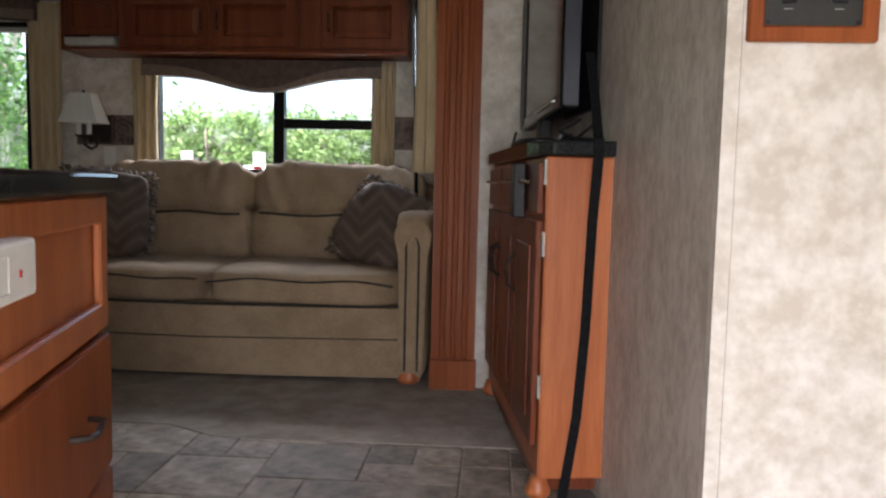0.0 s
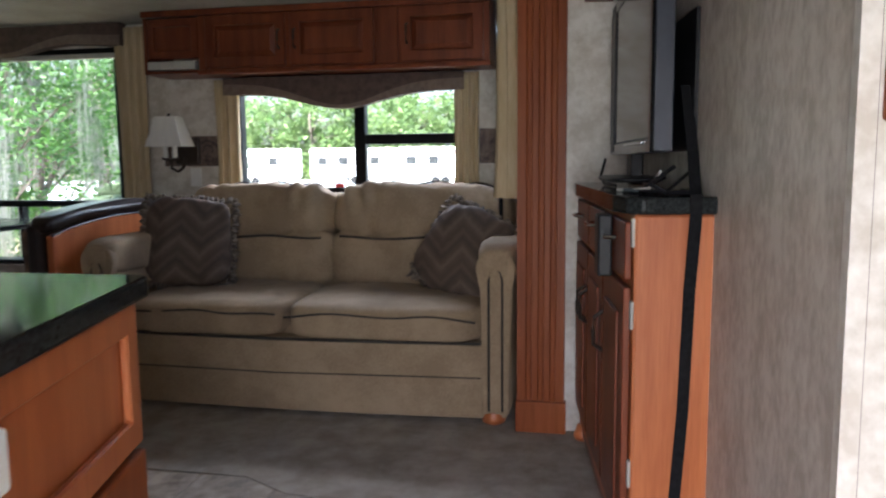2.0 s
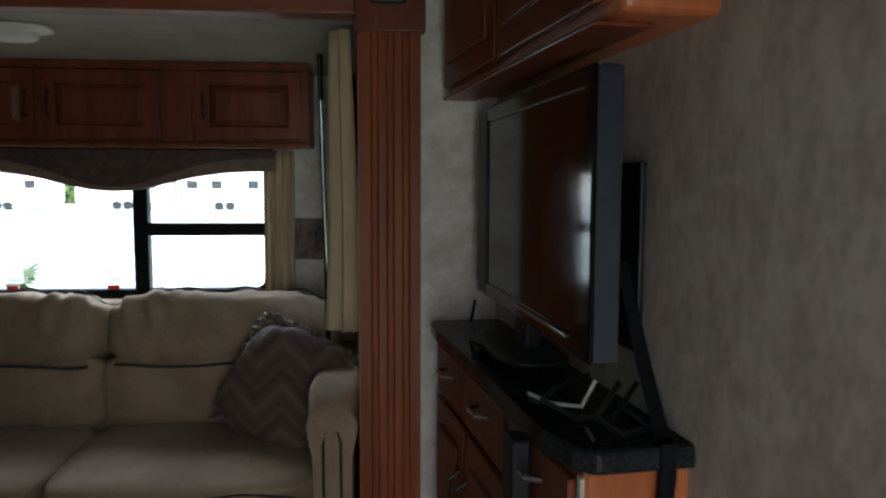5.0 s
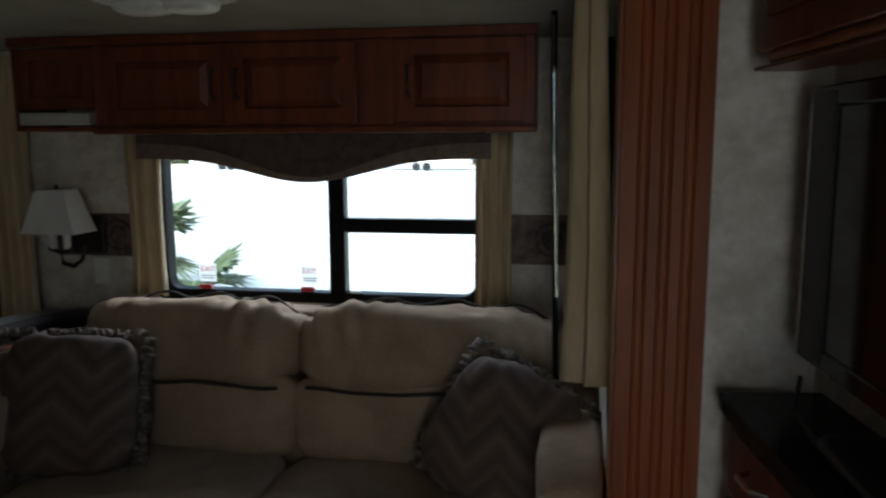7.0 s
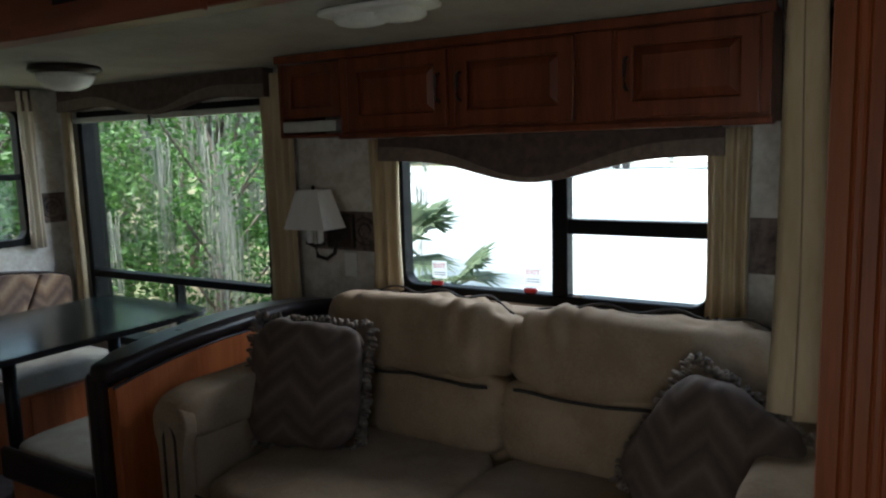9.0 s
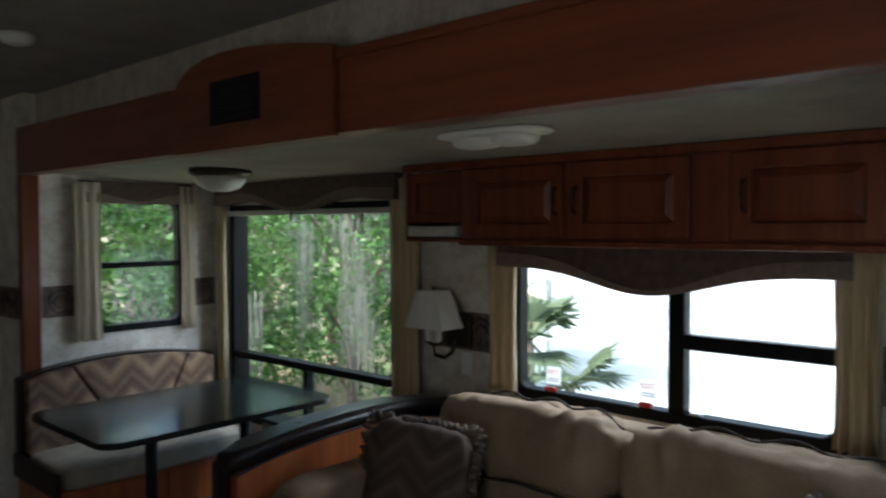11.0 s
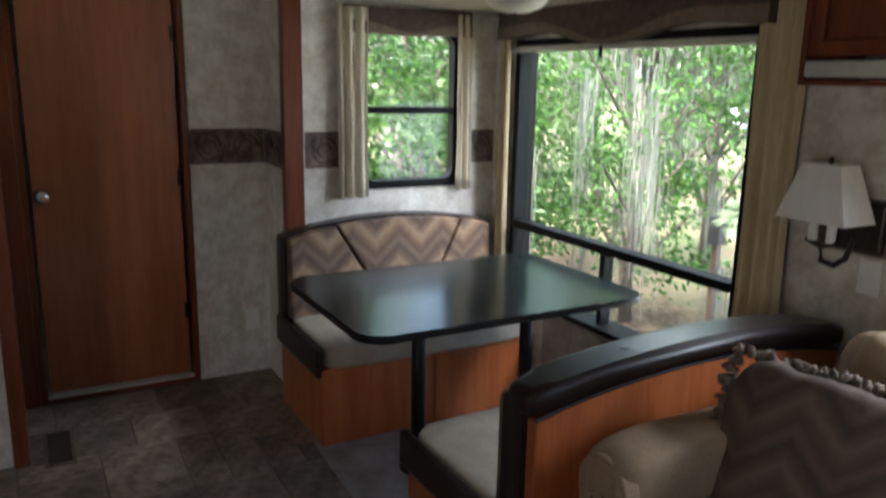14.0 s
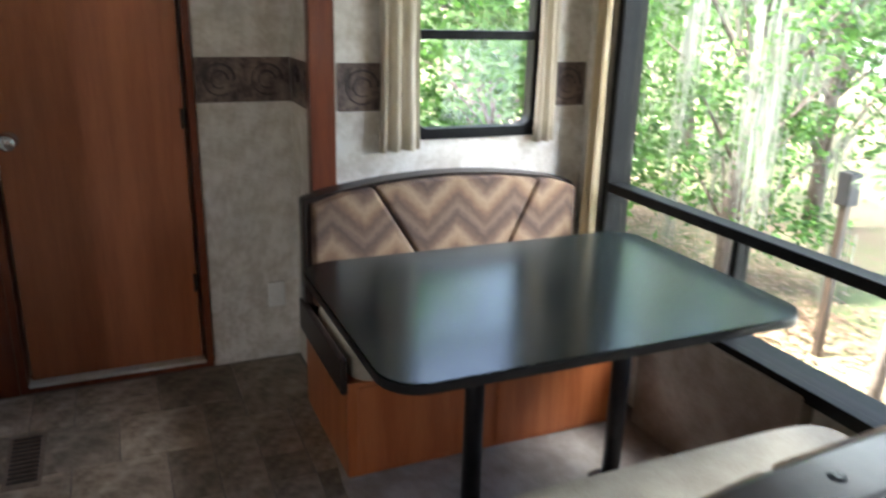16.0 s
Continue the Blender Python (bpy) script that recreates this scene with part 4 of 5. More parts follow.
part("top_roll", prism([(y, z) for y, z in rise(0.28, 1.49, 0.80, 0.865)] + [(y, z) for y, z in reversed(rise(0.28, 1.49, 0.872, 0.93))], 0, 2.497, 2.605, bevel=0.026, seg=4), M_VINYL, bb, "", True)
for y0, y1, z1, z2 in ((0.30, 0.60, 0.83, 0.885), (0.61, 0.88, 0.89, 0.905), (0.89, 1.16, 0.905, 0.89), (1.17, 1.45, 0.885, 0.83)):
    part("back_panel", prism([(y0, 0.46), (y0, z1 - 0.01), (y1, z2 - 0.01), (y1, 0.46)], 0, 2.435, 2.492, bevel=0.02, seg=3), M_CHEV, bb)
for y in (0.62, 1.10):
    part("button", lathe([(0.016, 0.0), (0.016, 0.003), (0.008, 0.006)], (2.55, y, 0.915), 14), M_BLACK, bb)
t = thing("dinette_table", (1.42, 0.8, 0), "dark green-black laminate dinette table with rounded corners on two posts", "table")
part("tabletop", prism(rounded(1.0, 1.845, 0.185, 1.40, 0.10), 2, 0.757, 0.782), M_TABLE, t)
part("edge_band", prism(rounded(0.997, 1.848, 0.182, 1.403, 0.102), 2, 0.7545, 0.7765), M_BLACK, t)
for y in (0.62, 1.15):
    lg = part("leg", lathe([(0.03, 0.012), (0.03, 0.75)], (1.375, y, 0), 20), M_BLACK, t, smooth=True)
    part("floor_socket", lathe([(0.075, 0.004), (0.075, 0.01), (0.04, 0.018), (0.04, 0.04)], (1.375, y, 0), 24), M_BLACK, lg)

# ---- floor vent ----
fv = thing("floor_vent", (0.53, -0.69, 0), "dark bronze slotted floor register", "vent")
part("plate", box(0.36, 0.70, -0.75, -0.63, 0.0005, 0.005, 0.002), M_VALTRIM, fv)
for i in range(11):
    part("louvre", box(0.375 + i * 0.028, 0.39 + i * 0.028, -0.735, -0.645, 0.005, 0.008), M_BRONZE, fv)

# ---- rear door ----
d = thing("door_1", (0, -0.36, 0), "closed flush cherry-veneer interior door", "door", kind="structure")
part("door_leaf", box(-0.06, -0.02, -0.70, -0.03, 0.03, 2.09, 0.003), M_DOOR, d)
part("door_frame", ring_frame(0, -0.10, 0.014, -0.745, 0.015, 0.0, 2.135, 0.03, 0.003), M_WOOD_RED, d)
part("threshold", box(-0.05, 0.03, -0.71, -0.02, 0.0305, 0.045, 0.003), M_STEEL, d, "pale metal threshold strip")
h = part("door_handle", lathe([(0.026, 0), (0.026, 0.006), (0.012, 0.012), (0.011, 0.04), (0.024, 0.05), (0.024, 0.066), (0.012, 0.072)], (0, 0, 0), 18), M_CHROME, d, "dark chrome knob", True, Matrix.Translation((-0.02, -0.655, 1.03)) @ Matrix.Scale(1.25, 4) @ Matrix.Rotation(radians(90), 4, 'Y'))
for z in (0.35, 1.05, 1.75):
    part("hinge", box(-0.021, -0.012, -0.045, -0.025, z, z + 0.08, 0.002, 1), M_BRONZE, d)
part("jamb", box(-0.002, 0.016, -0.855, -0.7455, 0.0, 2.135, 0.003), M_WOOD_RED, d)
o = thing("wall_outlet", (0.0, 0.30, 0.27), "white plastic outlet plate on the papered wall", "outlet", "wall outlets")
part("plate", box(0.0, 0.008, 0.265, 0.34, 0.245, 0.36, 0.003), M_WHITE, o)
for z in (0.285, 0.325):
    part("socket", box(0.008, 0.010, 0.285, 0.32, z - 0.013, z + 0.013, 0.002, 1), M_WHITE, o)
o = thing("wall_outlet", (2.62, BACK_Y, 1.0), "white plastic outlet plate below the sconce", "outlet", "wall outlets")
part("plate", box(2.585, 2.655, BACK_Y - 0.008, BACK_Y - 0.001, 0.97, 1.08, 0.003), M_WHITE, o)
g = thing("latch", (0.655, -0.85, 1.3), "small chrome latch on the wood trim", "latch")
part("catch", box(0.646, 0.66, -0.88, -0.86, 1.50, 1.60, 0.003), M_CHROME, g)
part("pull", tube([(0.646, -0.87, 0.72), (0.67, -0.87, 0.75), (0.67, -0.87, 0.80), (0.646, -0.87, 0.83)], 0.005), M_CHROME, g)

# ---- television cabinet (built along the angled wall) ----
def tv_part(name, bm, mat, parent, label="", smooth=False):
    return part(name, bm, mat, parent, label, smooth, TVM)
c = thing("television_cabinet", (5.1, -0.25, 0), "cherry wood television cabinet with a black laminate top", "cabinet")
# sides keep the lit cherry, door and drawer fronts get the shaded copy
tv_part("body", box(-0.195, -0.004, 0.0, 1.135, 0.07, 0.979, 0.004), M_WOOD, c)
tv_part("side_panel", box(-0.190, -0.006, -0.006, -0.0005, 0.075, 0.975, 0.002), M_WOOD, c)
tv_part("base_rail", box(-0.19, -0.02, 0.02, 1.13, 0.03, 0.069, 0.004), M_WOOD_RED, c)
for y in (0.03, 1.10):
    tv_part("bun_foot", lathe([(0.02, 0.004), (0.035, 0.015), (0.038, 0.03), (0.028, 0.05), (0.022, 0.07)], (-0.185, y, 0), 16), M_WOOD, c, "", True)
top_pts = [(0.0, -0.03), (0.0, 1.155), (-0.228, 1.155), (-0.235, 1.0), (-0.232, 0.1), (-0.215, 0.0), (-0.185, -0.03)]
tv_part("countertop", prism(top_pts, 2, 0.980, 1.022, bevel=0.010), M_COUNTER, c, "black speckled laminate top")
for y0, y1, hx in ((0.02, 0.37, 0.34), (0.39, 0.74, 0.71), (0.76, 1.11, 0.79)):
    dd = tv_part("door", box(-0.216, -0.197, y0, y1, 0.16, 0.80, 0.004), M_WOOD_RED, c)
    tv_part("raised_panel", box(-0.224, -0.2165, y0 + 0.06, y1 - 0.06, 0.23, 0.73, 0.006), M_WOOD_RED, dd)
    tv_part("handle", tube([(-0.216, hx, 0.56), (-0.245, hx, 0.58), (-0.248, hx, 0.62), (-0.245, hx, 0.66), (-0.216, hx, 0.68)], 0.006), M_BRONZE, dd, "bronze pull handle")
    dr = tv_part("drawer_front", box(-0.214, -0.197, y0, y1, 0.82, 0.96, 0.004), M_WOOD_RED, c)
    tv_part("handle", tube([(-0.214, (y0 + y1) / 2 - 0.05, 0.91), (-0.242, (y0 + y1) / 2 - 0.035, 0.91), (-0.242, (y0 + y1) / 2 + 0.035, 0.91), (-0.214, (y0 + y1) / 2 + 0.05, 0.91)], 0.006), M_CHROME, dr)
for z in (0.30, 0.70, 0.90):
    tv_part("hinge", box(-0.202, -0.194, -0.004, 0.014, z, z + 0.07, 0.003), M_STEEL, c)
tv_part("catch_box", box(-0.255, -0.2165, 0.20, 0.27, 0.80, 0.965, 0.006), M_BLACK, c, "black catch")
s = thing("webbing_strap", (5.2, -0.8, 0), "black webbing strap hanging down the cabinet's side", "strap")
def ribbon(pts, w):
    bm = bmesh.new()
    n = len(pts)
    fr = [bm.verts.new((p[0] - w / 2, p[1], p[2])) for p in pts] + [bm.verts.new((p[0] + w / 2, p[1], p[2])) for p in pts]
    bk = [bm.verts.new((v_.co.x, v_.co.y + 0.003, v_.co.z)) for v_ in fr]
    for i in range(n - 1):
        bm.faces.new((fr[i], fr[i + 1], fr[n + i + 1], fr[n + i]))
        bm.faces.new((bk[i], bk[n + i], bk[n + i + 1], bk[i + 1]))
        bm.faces.new((fr[i], bk[i], bk[i + 1], fr[i + 1]))
        bm.faces.new((fr[n + i], fr[n + i + 1], bk[n + i + 1], bk[n + i]))
    bm.faces.new((fr[0], fr[n], bk[n], bk[0]))
    bm.faces.new((fr[n - 1], bk[n - 1], bk[2 * n - 1], fr[2 * n - 1]))
    return bm
tv_part("strap", ribbon([(-0.062, -0.036, 1.029), (-0.062, -0.036, 0.97), (-0.066, -0.012, 0.8), (-0.074, -0.01, 0.5), (-0.09, -0.01, 0.25), (-0.115, -0.01, 0.07), (-0.13, -0.03, 0.005)], 0.028), M_WEB, s)
tv_part("strap_top", ribbon([(-0.032, 0.22, 1.30), (-0.034, 0.12, 1.13), (-0.055, 0.0, 1.027), (-0.062, -0.036, 1.027)], 0.028), M_WEB, s)
tv = thing("television", (5.1, -0.2, 1.063), "black flat television on a low stand, switched off", "television")
TVT = Matrix.Translation((5.098, -0.665, 0.017)) @ Matrix.Rotation(radians(4.5), 4, 'Z')
part("body", box(0.0, 0.046, 0.0, 0.96, 1.125, 1.66, 0.012), M_BLACK, tv, m=TVT)
part("bezel", ring_frame(0, -0.012, -0.0005, 0.0, 0.96, 1.125, 1.66, 0.04), M_GLOSS, tv, m=TVT)
part("screen", box(-0.008, -0.0015, 0.042, 0.835, 1.167, 1.618), M_SCREEN, tv, m=TVT)
part("speaker_panel", box(-0.0135, -0.0015, 0.84, 0.943, 1.135, 1.65, 0.003), M_BLACK, tv, "dark grey speaker strip", m=TVT)
part("side_strip", box(-0.004, 0.042, -0.006, -0.0005, 1.13, 1.655, 0.002), M_SILVER, tv, "grey-blue side edge", m=TVT)
part("trim_line", box(-0.015, -0.0125, 0.945, 0.952, 1.16, 1.63, 0.001), M_CHROME, tv, m=TVT)
part("chrome_bar", box(-0.018, -0.0125, 0.12, 0.50, 1.150, 1.158, 0.002), M_CHROME, tv, m=TVT)
part("stand_neck", box(0.0, 0.04, 0.46, 0.56, 1.030, 1.134, 0.006), M_BLACK, tv, m=TVT)
part("stand_base", puff((0.0, 0.51, 1.049), (0.085, 0.20, 0.010), 0.5), M_BLACK, tv, m=TVT, smooth=True)
m = thing("wall_mount_plate", (5.2, -0.75, 1.2), "black wall mounting board behind the television", "mount")
tv_part("plate", box(-0.022, -0.003, 0.17, 0.6, 1.13, 1.49, 0.003), M_BLACK, m)
cb = thing("cable", (5.1, -0.4, 1.063), "black and white cables tangled on the cabinet top", "cable")
tv_part("black_cable", tube([(-0.03, 0.15, 1.12), (-0.10, 0.10, 1.07), (-0.16, 0.14, 1.068), (-0.18, 0.25, 1.068), (-0.12, 0.33, 1.068), (-0.06, 0.3, 1.10)], 0.005), M_BLACK, cb)
tv_part("black_cable", tube([(-0.08, 0.12, 1.13), (-0.15, 0.06, 1.09), (-0.12, 0.02, 1.07), (-0.05, 0.05, 1.068), (-0.04, 0.2, 1.068)], 0.006), M_BLACK, cb)
tv_part("white_cable", tube([(-0.19, 0.30, 1.067), (-0.17, 0.22, 1.068), (-0.13, 0.17, 1.075), (-0.10, 0.18, 1.12)], 0.004), M_WHITE, cb)
tv_part("hanging_cable", tube([(-0.13, 0.98, 1.15), (-0.15, 0.95, 1.09), (-0.16, 0.78, 1.068), (-0.15, 0.6, 1.068)], 0.005), M_BLACK, cb)
tv.location.z -= 0.017
cb.location.z -= 0.040
c = thing("upper_cabinet", (5.1, -0.2, 1.7), "cherry wood wall cabinet hung above the television", "cabinet")
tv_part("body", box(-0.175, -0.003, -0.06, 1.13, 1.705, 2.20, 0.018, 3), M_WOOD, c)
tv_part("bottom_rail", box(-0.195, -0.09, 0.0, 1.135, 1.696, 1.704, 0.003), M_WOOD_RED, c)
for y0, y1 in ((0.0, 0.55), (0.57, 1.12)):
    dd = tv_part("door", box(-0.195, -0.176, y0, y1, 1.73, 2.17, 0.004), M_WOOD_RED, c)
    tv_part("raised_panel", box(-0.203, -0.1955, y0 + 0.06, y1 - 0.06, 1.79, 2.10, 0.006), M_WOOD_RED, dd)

# ---- control wall ----
WY = -1.47
def wbox(x0, x1, z0, z1, d0, d1, bv=0.0):
    return box(x0, x1, WY - d1, WY - d0, z0, z1, bv)
c = thing("switch_panel", (5.455, WY, 1.16), "black switch panel in a cherry wood frame", "switch panel")
part("wood_frame", ring_frame(1, WY - 0.018, WY - 0.001, 5.342, 5.568, 1.16, 1.478, 0.028, 0.004), M_WOOD_MID, c)
pl = part("face_plate", wbox(5.370, 5.540, 1.188, 1.450, 0.001, 0.010), M_PANEL, c)
for x in (5.422, 5.449, 5.476):
    part("rocker_switch", wbox(x - 0.008, x + 0.008, 1.352, 1.386, 0.010, 0.016, 0.002), M_BLACK, pl)
    part("label_bar", wbox(x - 0.009, x + 0.009, 1.391, 1.393, 0.010, 0.0106), M_INK, pl)
    part("label_bar", wbox(x - 0.009, x + 0.009, 1.344, 1.346, 0.010, 0.0106), M_INK, pl)
for x, z in ((5.455, 1.31), (5.412, 1.248), (5.50, 1.248)):
    k = part("slide_switch", wbox(x - 0.013, x + 0.013, z - 0.021, z + 0.021, 0.010, 0.017, 0.003), M_BLACK, pl)
    for dz in (-0.010, 0.008):
        part("symbol", lathe([(0.0042, 0), (0.0042, 0.001)], (0, 0, 0), 12), M_WHITE, k, m=Matrix.Translation((x + 0.004, WY - 0.017, z + dz)) @ Matrix.Rotation(radians(90), 4, 'X'))
    part("label_bar", wbox(x - 0.008, x + 0.008, z - 0.031, z - 0.029, 0.010, 0.0106), M_INK, pl)
    for dx in (-0.022, 0.022):
        part("scale_mark", wbox(x + dx - 0.001, x + dx + 0.001, z - 0.012, z + 0.012, 0.010, 0.0106), M_INK, pl)
for x, z in ((5.377, 1.443), (5.533, 1.443), (5.377, 1.195), (5.533, 1.195)):
    part("screw", lathe([(0.0035, 0), (0.0035, 0.002)], (0, 0, 0), 10), M_BLACK, pl, m=Matrix.Translation((x, WY - 0.010, z)) @ Matrix.Rotation(radians(90), 4, 'X'))
part("emblem", tube([(5.404 + 0.022 + 0.024 * math.cos(a * 0.3 + 0.7), WY - 0.0105, 1.424 + 0.014 * math.sin(a * 0.3 + 0.7)) for a in range(17)], 0.0022, 6, taper=0.5), M_LOGO, pl, "silver swoosh emblem")
part("emblem_bar", prism([(5.43, 1.418), (5.505, 1.423), (5.515, 1.434), (5.435, 1.430)], 1, WY - 0.0112, WY - 0.0101), M_LOGO, pl)
c = thing("thermostat", (5.425, WY, 1.497), "white square thermostat with a small grey display", "thermostat")
part("housing", wbox(5.381, 5.467, 1.496, 1.582, 0.0, 0.024, 0.004), M_WHITE, c)
part("dial_ring", tube([(5.430 + 0.034 * math.cos(a * 0.19 - 1.5), WY - 0.0245, 1.539 + 0.034 * math.sin(a * 0.19 - 1.5)) for a in range(17)], 0.0012, 5), M_WHITE, c)
part("display", wbox(5.413, 5.437, 1.527, 1.552, 0.024, 0.0255), M_LCD, c, "grey-green display")
for i in range(3):
    part("label_bar", wbox(5.394, 5.408, 1.536 + i * 0.008, 1.538 + i * 0.008, 0.024, 0.0247), M_INK, c)
part("label_bar", wbox(5.418, 5.434, 1.564, 1.566, 0.024, 0.0247), M_INK, c)
c = thing("tank_monitor", (5.52, WY, 1.497), "off-white tank monitor with three red switches", "monitor panel")
part("housing", wbox(5.471, 5.567, 1.494, 1.590, 0.0, 0.020, 0.006), M_WHITE, c)
for i in range(3):
    part("red_switch", wbox(5.487 + i * 0.028, 5.508 + i * 0.028, 1.505, 1.521, 0.020, 0.026, 0.002), M_RED, c, "red rocker switch")
for i in range(4):
    part("indicator", wbox(5.506 + i * 0.009, 5.511 + i * 0.009, 1.578, 1.582, 0.020, 0.0215), M_BLACK, c)
for i in range(5):
    part("printed_box", ring_frame(1, WY - 0.0206, WY - 0.0201, 5.496 + i * 0.012, 5.505 + i * 0.012, 1.533, 1.552, 0.001, 0), M_INK, c)
for i in range(2):
    part("label_bar", wbox(5.492, 5.548, 1.560 + i * 0.007, 1.562 + i * 0.007, 0.020, 0.0206), M_INK, c)
c = thing("notice", (5.6, WY, 1.52), "small white printed notice on the wall", "notice")
part("paper", wbox(5.57, 5.66, 1.515, 1.56, 0.0, 0.002), M_WHITE, c)
for i in range(3):
    part("print_line", wbox(5.575, 5.655, 1.525 + i * 0.01, 1.528 + i * 0.01, 0.002, 0.0026), M_INK, c)

# ---- kitchen island ----
IC = Vector((4.125, -1.35, 0))
IM = Matrix.Translation(IC) @ Matrix.Rotation(radians(15), 4, 'Z')
i_ = thing("kitchen_island", (3.9, -1.8, 0), "cherry wood kitchen island with a black laminate top", "kitchen island")
def isl(name, bm, mat, parent, label="", smooth=False):
    return part(name, bm, mat, parent, label, smooth, IM)
isl("countertop", prism([(0, -0.02), (-0.02, 0.0), (-0.62, 0.14), (-0.62, -0.80), (0.0, -0.80)], 2, 0.862, 0.902, bevel=0.008), M_COUNTER, i_, "glossy black laminate top")
isl("body", prism([(-0.035, -0.045), (-0.60, 0.09), (-0.60, -0.78), (-0.035, -0.78)], 2, 0.0, 0.861), M_WOOD, i_)
isl("upper_panel", ring_frame(0, -0.034, -0.018, -0.78, -0.045, 0.59, 0.858, 0.055, 0.004), M_WOOD, i_)
for z0, z1 in ((0.31, 0.58), (0.03, 0.30)):
    d = isl("drawer_front", box(-0.034, -0.012, -0.77, -0.05, z0, z1, 0.006), M_WOOD_MID, i_)
    zc = (z0 + z1) / 2
    isl("handle", tube([(-0.012, -0.36, zc + 0.01), (0.016, -0.35, zc + 0.01), (0.018, -0.30, zc), (0.016, -0.25, zc + 0.01), (-0.012, -0.24, zc + 0.01)], 0.006), M_BRONZE, d, "bronze arched pull handle")
o = thing("surface_outlet", (4.2, -1.7, 0.7), "white plastic outlet box on the island's side", "outlet", "wall outlets")
isl("box", box(-0.033, 0.012, -0.75, -0.585, 0.735, 0.812, 0.006), M_WHITE, o)
isl("reset_button", box(0.0121, 0.0145, -0.655, -0.649, 0.765, 0.775, 0.001, 1), M_RED, o, "tiny red light")
isl("socket", box(0.0121, 0.0135, -0.735, -0.695, 0.75, 0.795, 0.002, 1), M_WHITE, o)

# ---- outdoors ----
GZ = -1.0
g = bmesh.new()
bmesh.ops.create_grid(g, x_segments=40, y_segments=40, size=400)
for v_ in g.verts:
    v_.co.z = GZ
solid("ground", g, M_GROUND, "patchy grass and leaf-strewn ground", "ground", "structure")
solid("road_lot", prism([(0.9, 4.6), (60, 4.2), (100, 78), (-70, 78), (-9, 20), (-3.2, 9.5)], 2, GZ - 0.05, GZ + 0.02), M_LOT, "pale sunlit concrete lot", "concrete lot", "structure")


def leaf_mesh(n, spots, size, rnd, droop=0.3):
    """Many small pointed leaves, each a folded blade, in clumps round the given spots."""
    verts, faces = [], []
    for k in range(n):
        sx, sy, sz, r = spots[rnd.randrange(len(spots))]
        dx, dy, dz = rnd.gauss(0, r * 0.5), rnd.gauss(0, r * 0.5), rnd.gauss(0, r * 0.42)
        c = Vector((sx + dx, sy + dy, sz + dz))
        d = Vector((rnd.gauss(0, 1), rnd.gauss(0, 1), rnd.gauss(-droop, 0.6))).normalized()
        s = d.cross(Vector((rnd.gauss(0, 1), rnd.gauss(0, 1), rnd.gauss(0, 1)))).normalized()
        up = s.cross(d)
        L = size * rnd.uniform(0.6, 1.3)
        i = len(verts)
        verts += [c, c + d * L * 0.5 + s * L * 0.24 + up * L * 0.06, c + d * L, c + d * L * 0.5 - s * L * 0.24 + up * L * 0.06]
        faces += [(i, i + 1, i + 2), (i, i + 2, i + 3)]
    me = bpy.data.meshes.new("leaves")
    me.from_pydata([tuple(v_) for v_ in verts], [], faces)
    return me


def tree(x, y, height, spread, label, seed, leaves=5000, size=0.11, moss=0, low=0.3, mat=None, clumps=46, trunk_r=0.16):
    rnd = random.Random(seed)
    th = thing("tree", (x, y, GZ), label, "tree", "trees")
    base = Vector((x, y, GZ))
    pts = [base + Vector((0.1 * math.sin(k * 1.3 + seed), 0.1 * math.cos(k * 1.7), height * 0.8 * k / 6)) for k in range(7)]
    bm = tube(pts, trunk_r, 9, None, 0.35)
    spots = []
    for k in range(clumps):
        a, s = rnd.uniform(0, 2 * math.pi), rnd.uniform(low, 1.0)
        rr = spread * rnd.uniform(0.25, 1.0) * math.sqrt(max(0.15, 1 - ((s - 0.6) / 0.65) ** 2))
        tip = base + Vector((rr * math.cos(a), rr * math.sin(a), height * s))
        st = pts[min(6, max(1, int(s * 5)))]
        if k % 2 == 0:
            mid = (st + tip) / 2 + Vector((0, 0, 0.15 * spread))
            tube([st, mid, tip], trunk_r * 0.25, 5, bm, 0.25)
        spots.append((tip.x, tip.y, tip.z, spread * rnd.uniform(0.14, 0.30)))
    part("trunk", bm, M_BARK, th, "", True)
    me = leaf_mesh(leaves, spots, size, rnd)
    me.materials.append(mat or M_LEAF)
    me.transform(Matrix.Translation(-base))
    cr = new("crown", me)
    cr.parent = th
    if moss:
        verts, faces = [], []
        for k in range(moss):
            sx, sy, sz, r = spots[rnd.randrange(len(spots))]
            cx, cy, cz = sx + rnd.gauss(0, r), sy + rnd.gauss(0, r), sz + rnd.gauss(0, r * 0.4)
            for q_ in range(24):
                px, py, pz = cx + rnd.gauss(0, 0.05), cy + rnd.gauss(0, 0.05), cz + rnd.uniform(-0.1, 0.1)
                L, a = rnd.uniform(0.35, 1.35), rnd.uniform(0, 3.14)
                wx, wy = 0.006 * math.cos(a), 0.006 * math.sin(a)
                i = len(verts)
                for j in range(4):
                    f_ = j / 3
                    ox, oy = rnd.gauss(0, 0.012), rnd.gauss(0, 0.012)
                    kk = 1 - 0.7 * f_
                    verts += [(px + ox - wx * kk, py + oy - wy * kk, pz - L * f_), (px + ox + wx * kk, py + oy + wy * kk, pz - L * f_)]
                for j in range(3):
                    faces.append((i + 2 * j, i + 2 * j + 1, i + 2 * j + 3, i + 2 * j + 2))
        mm = bpy.data.meshes.new("moss")
        mm.from_pydata(verts, [], faces)
        mm.materials.append(M_MOSS)
        mm.transform(Matrix.Translation(-base))
        mo = new("hanging_moss", mm)
        mo.parent = th
        mo["label"] = "grey-green hanging moss"
    return th
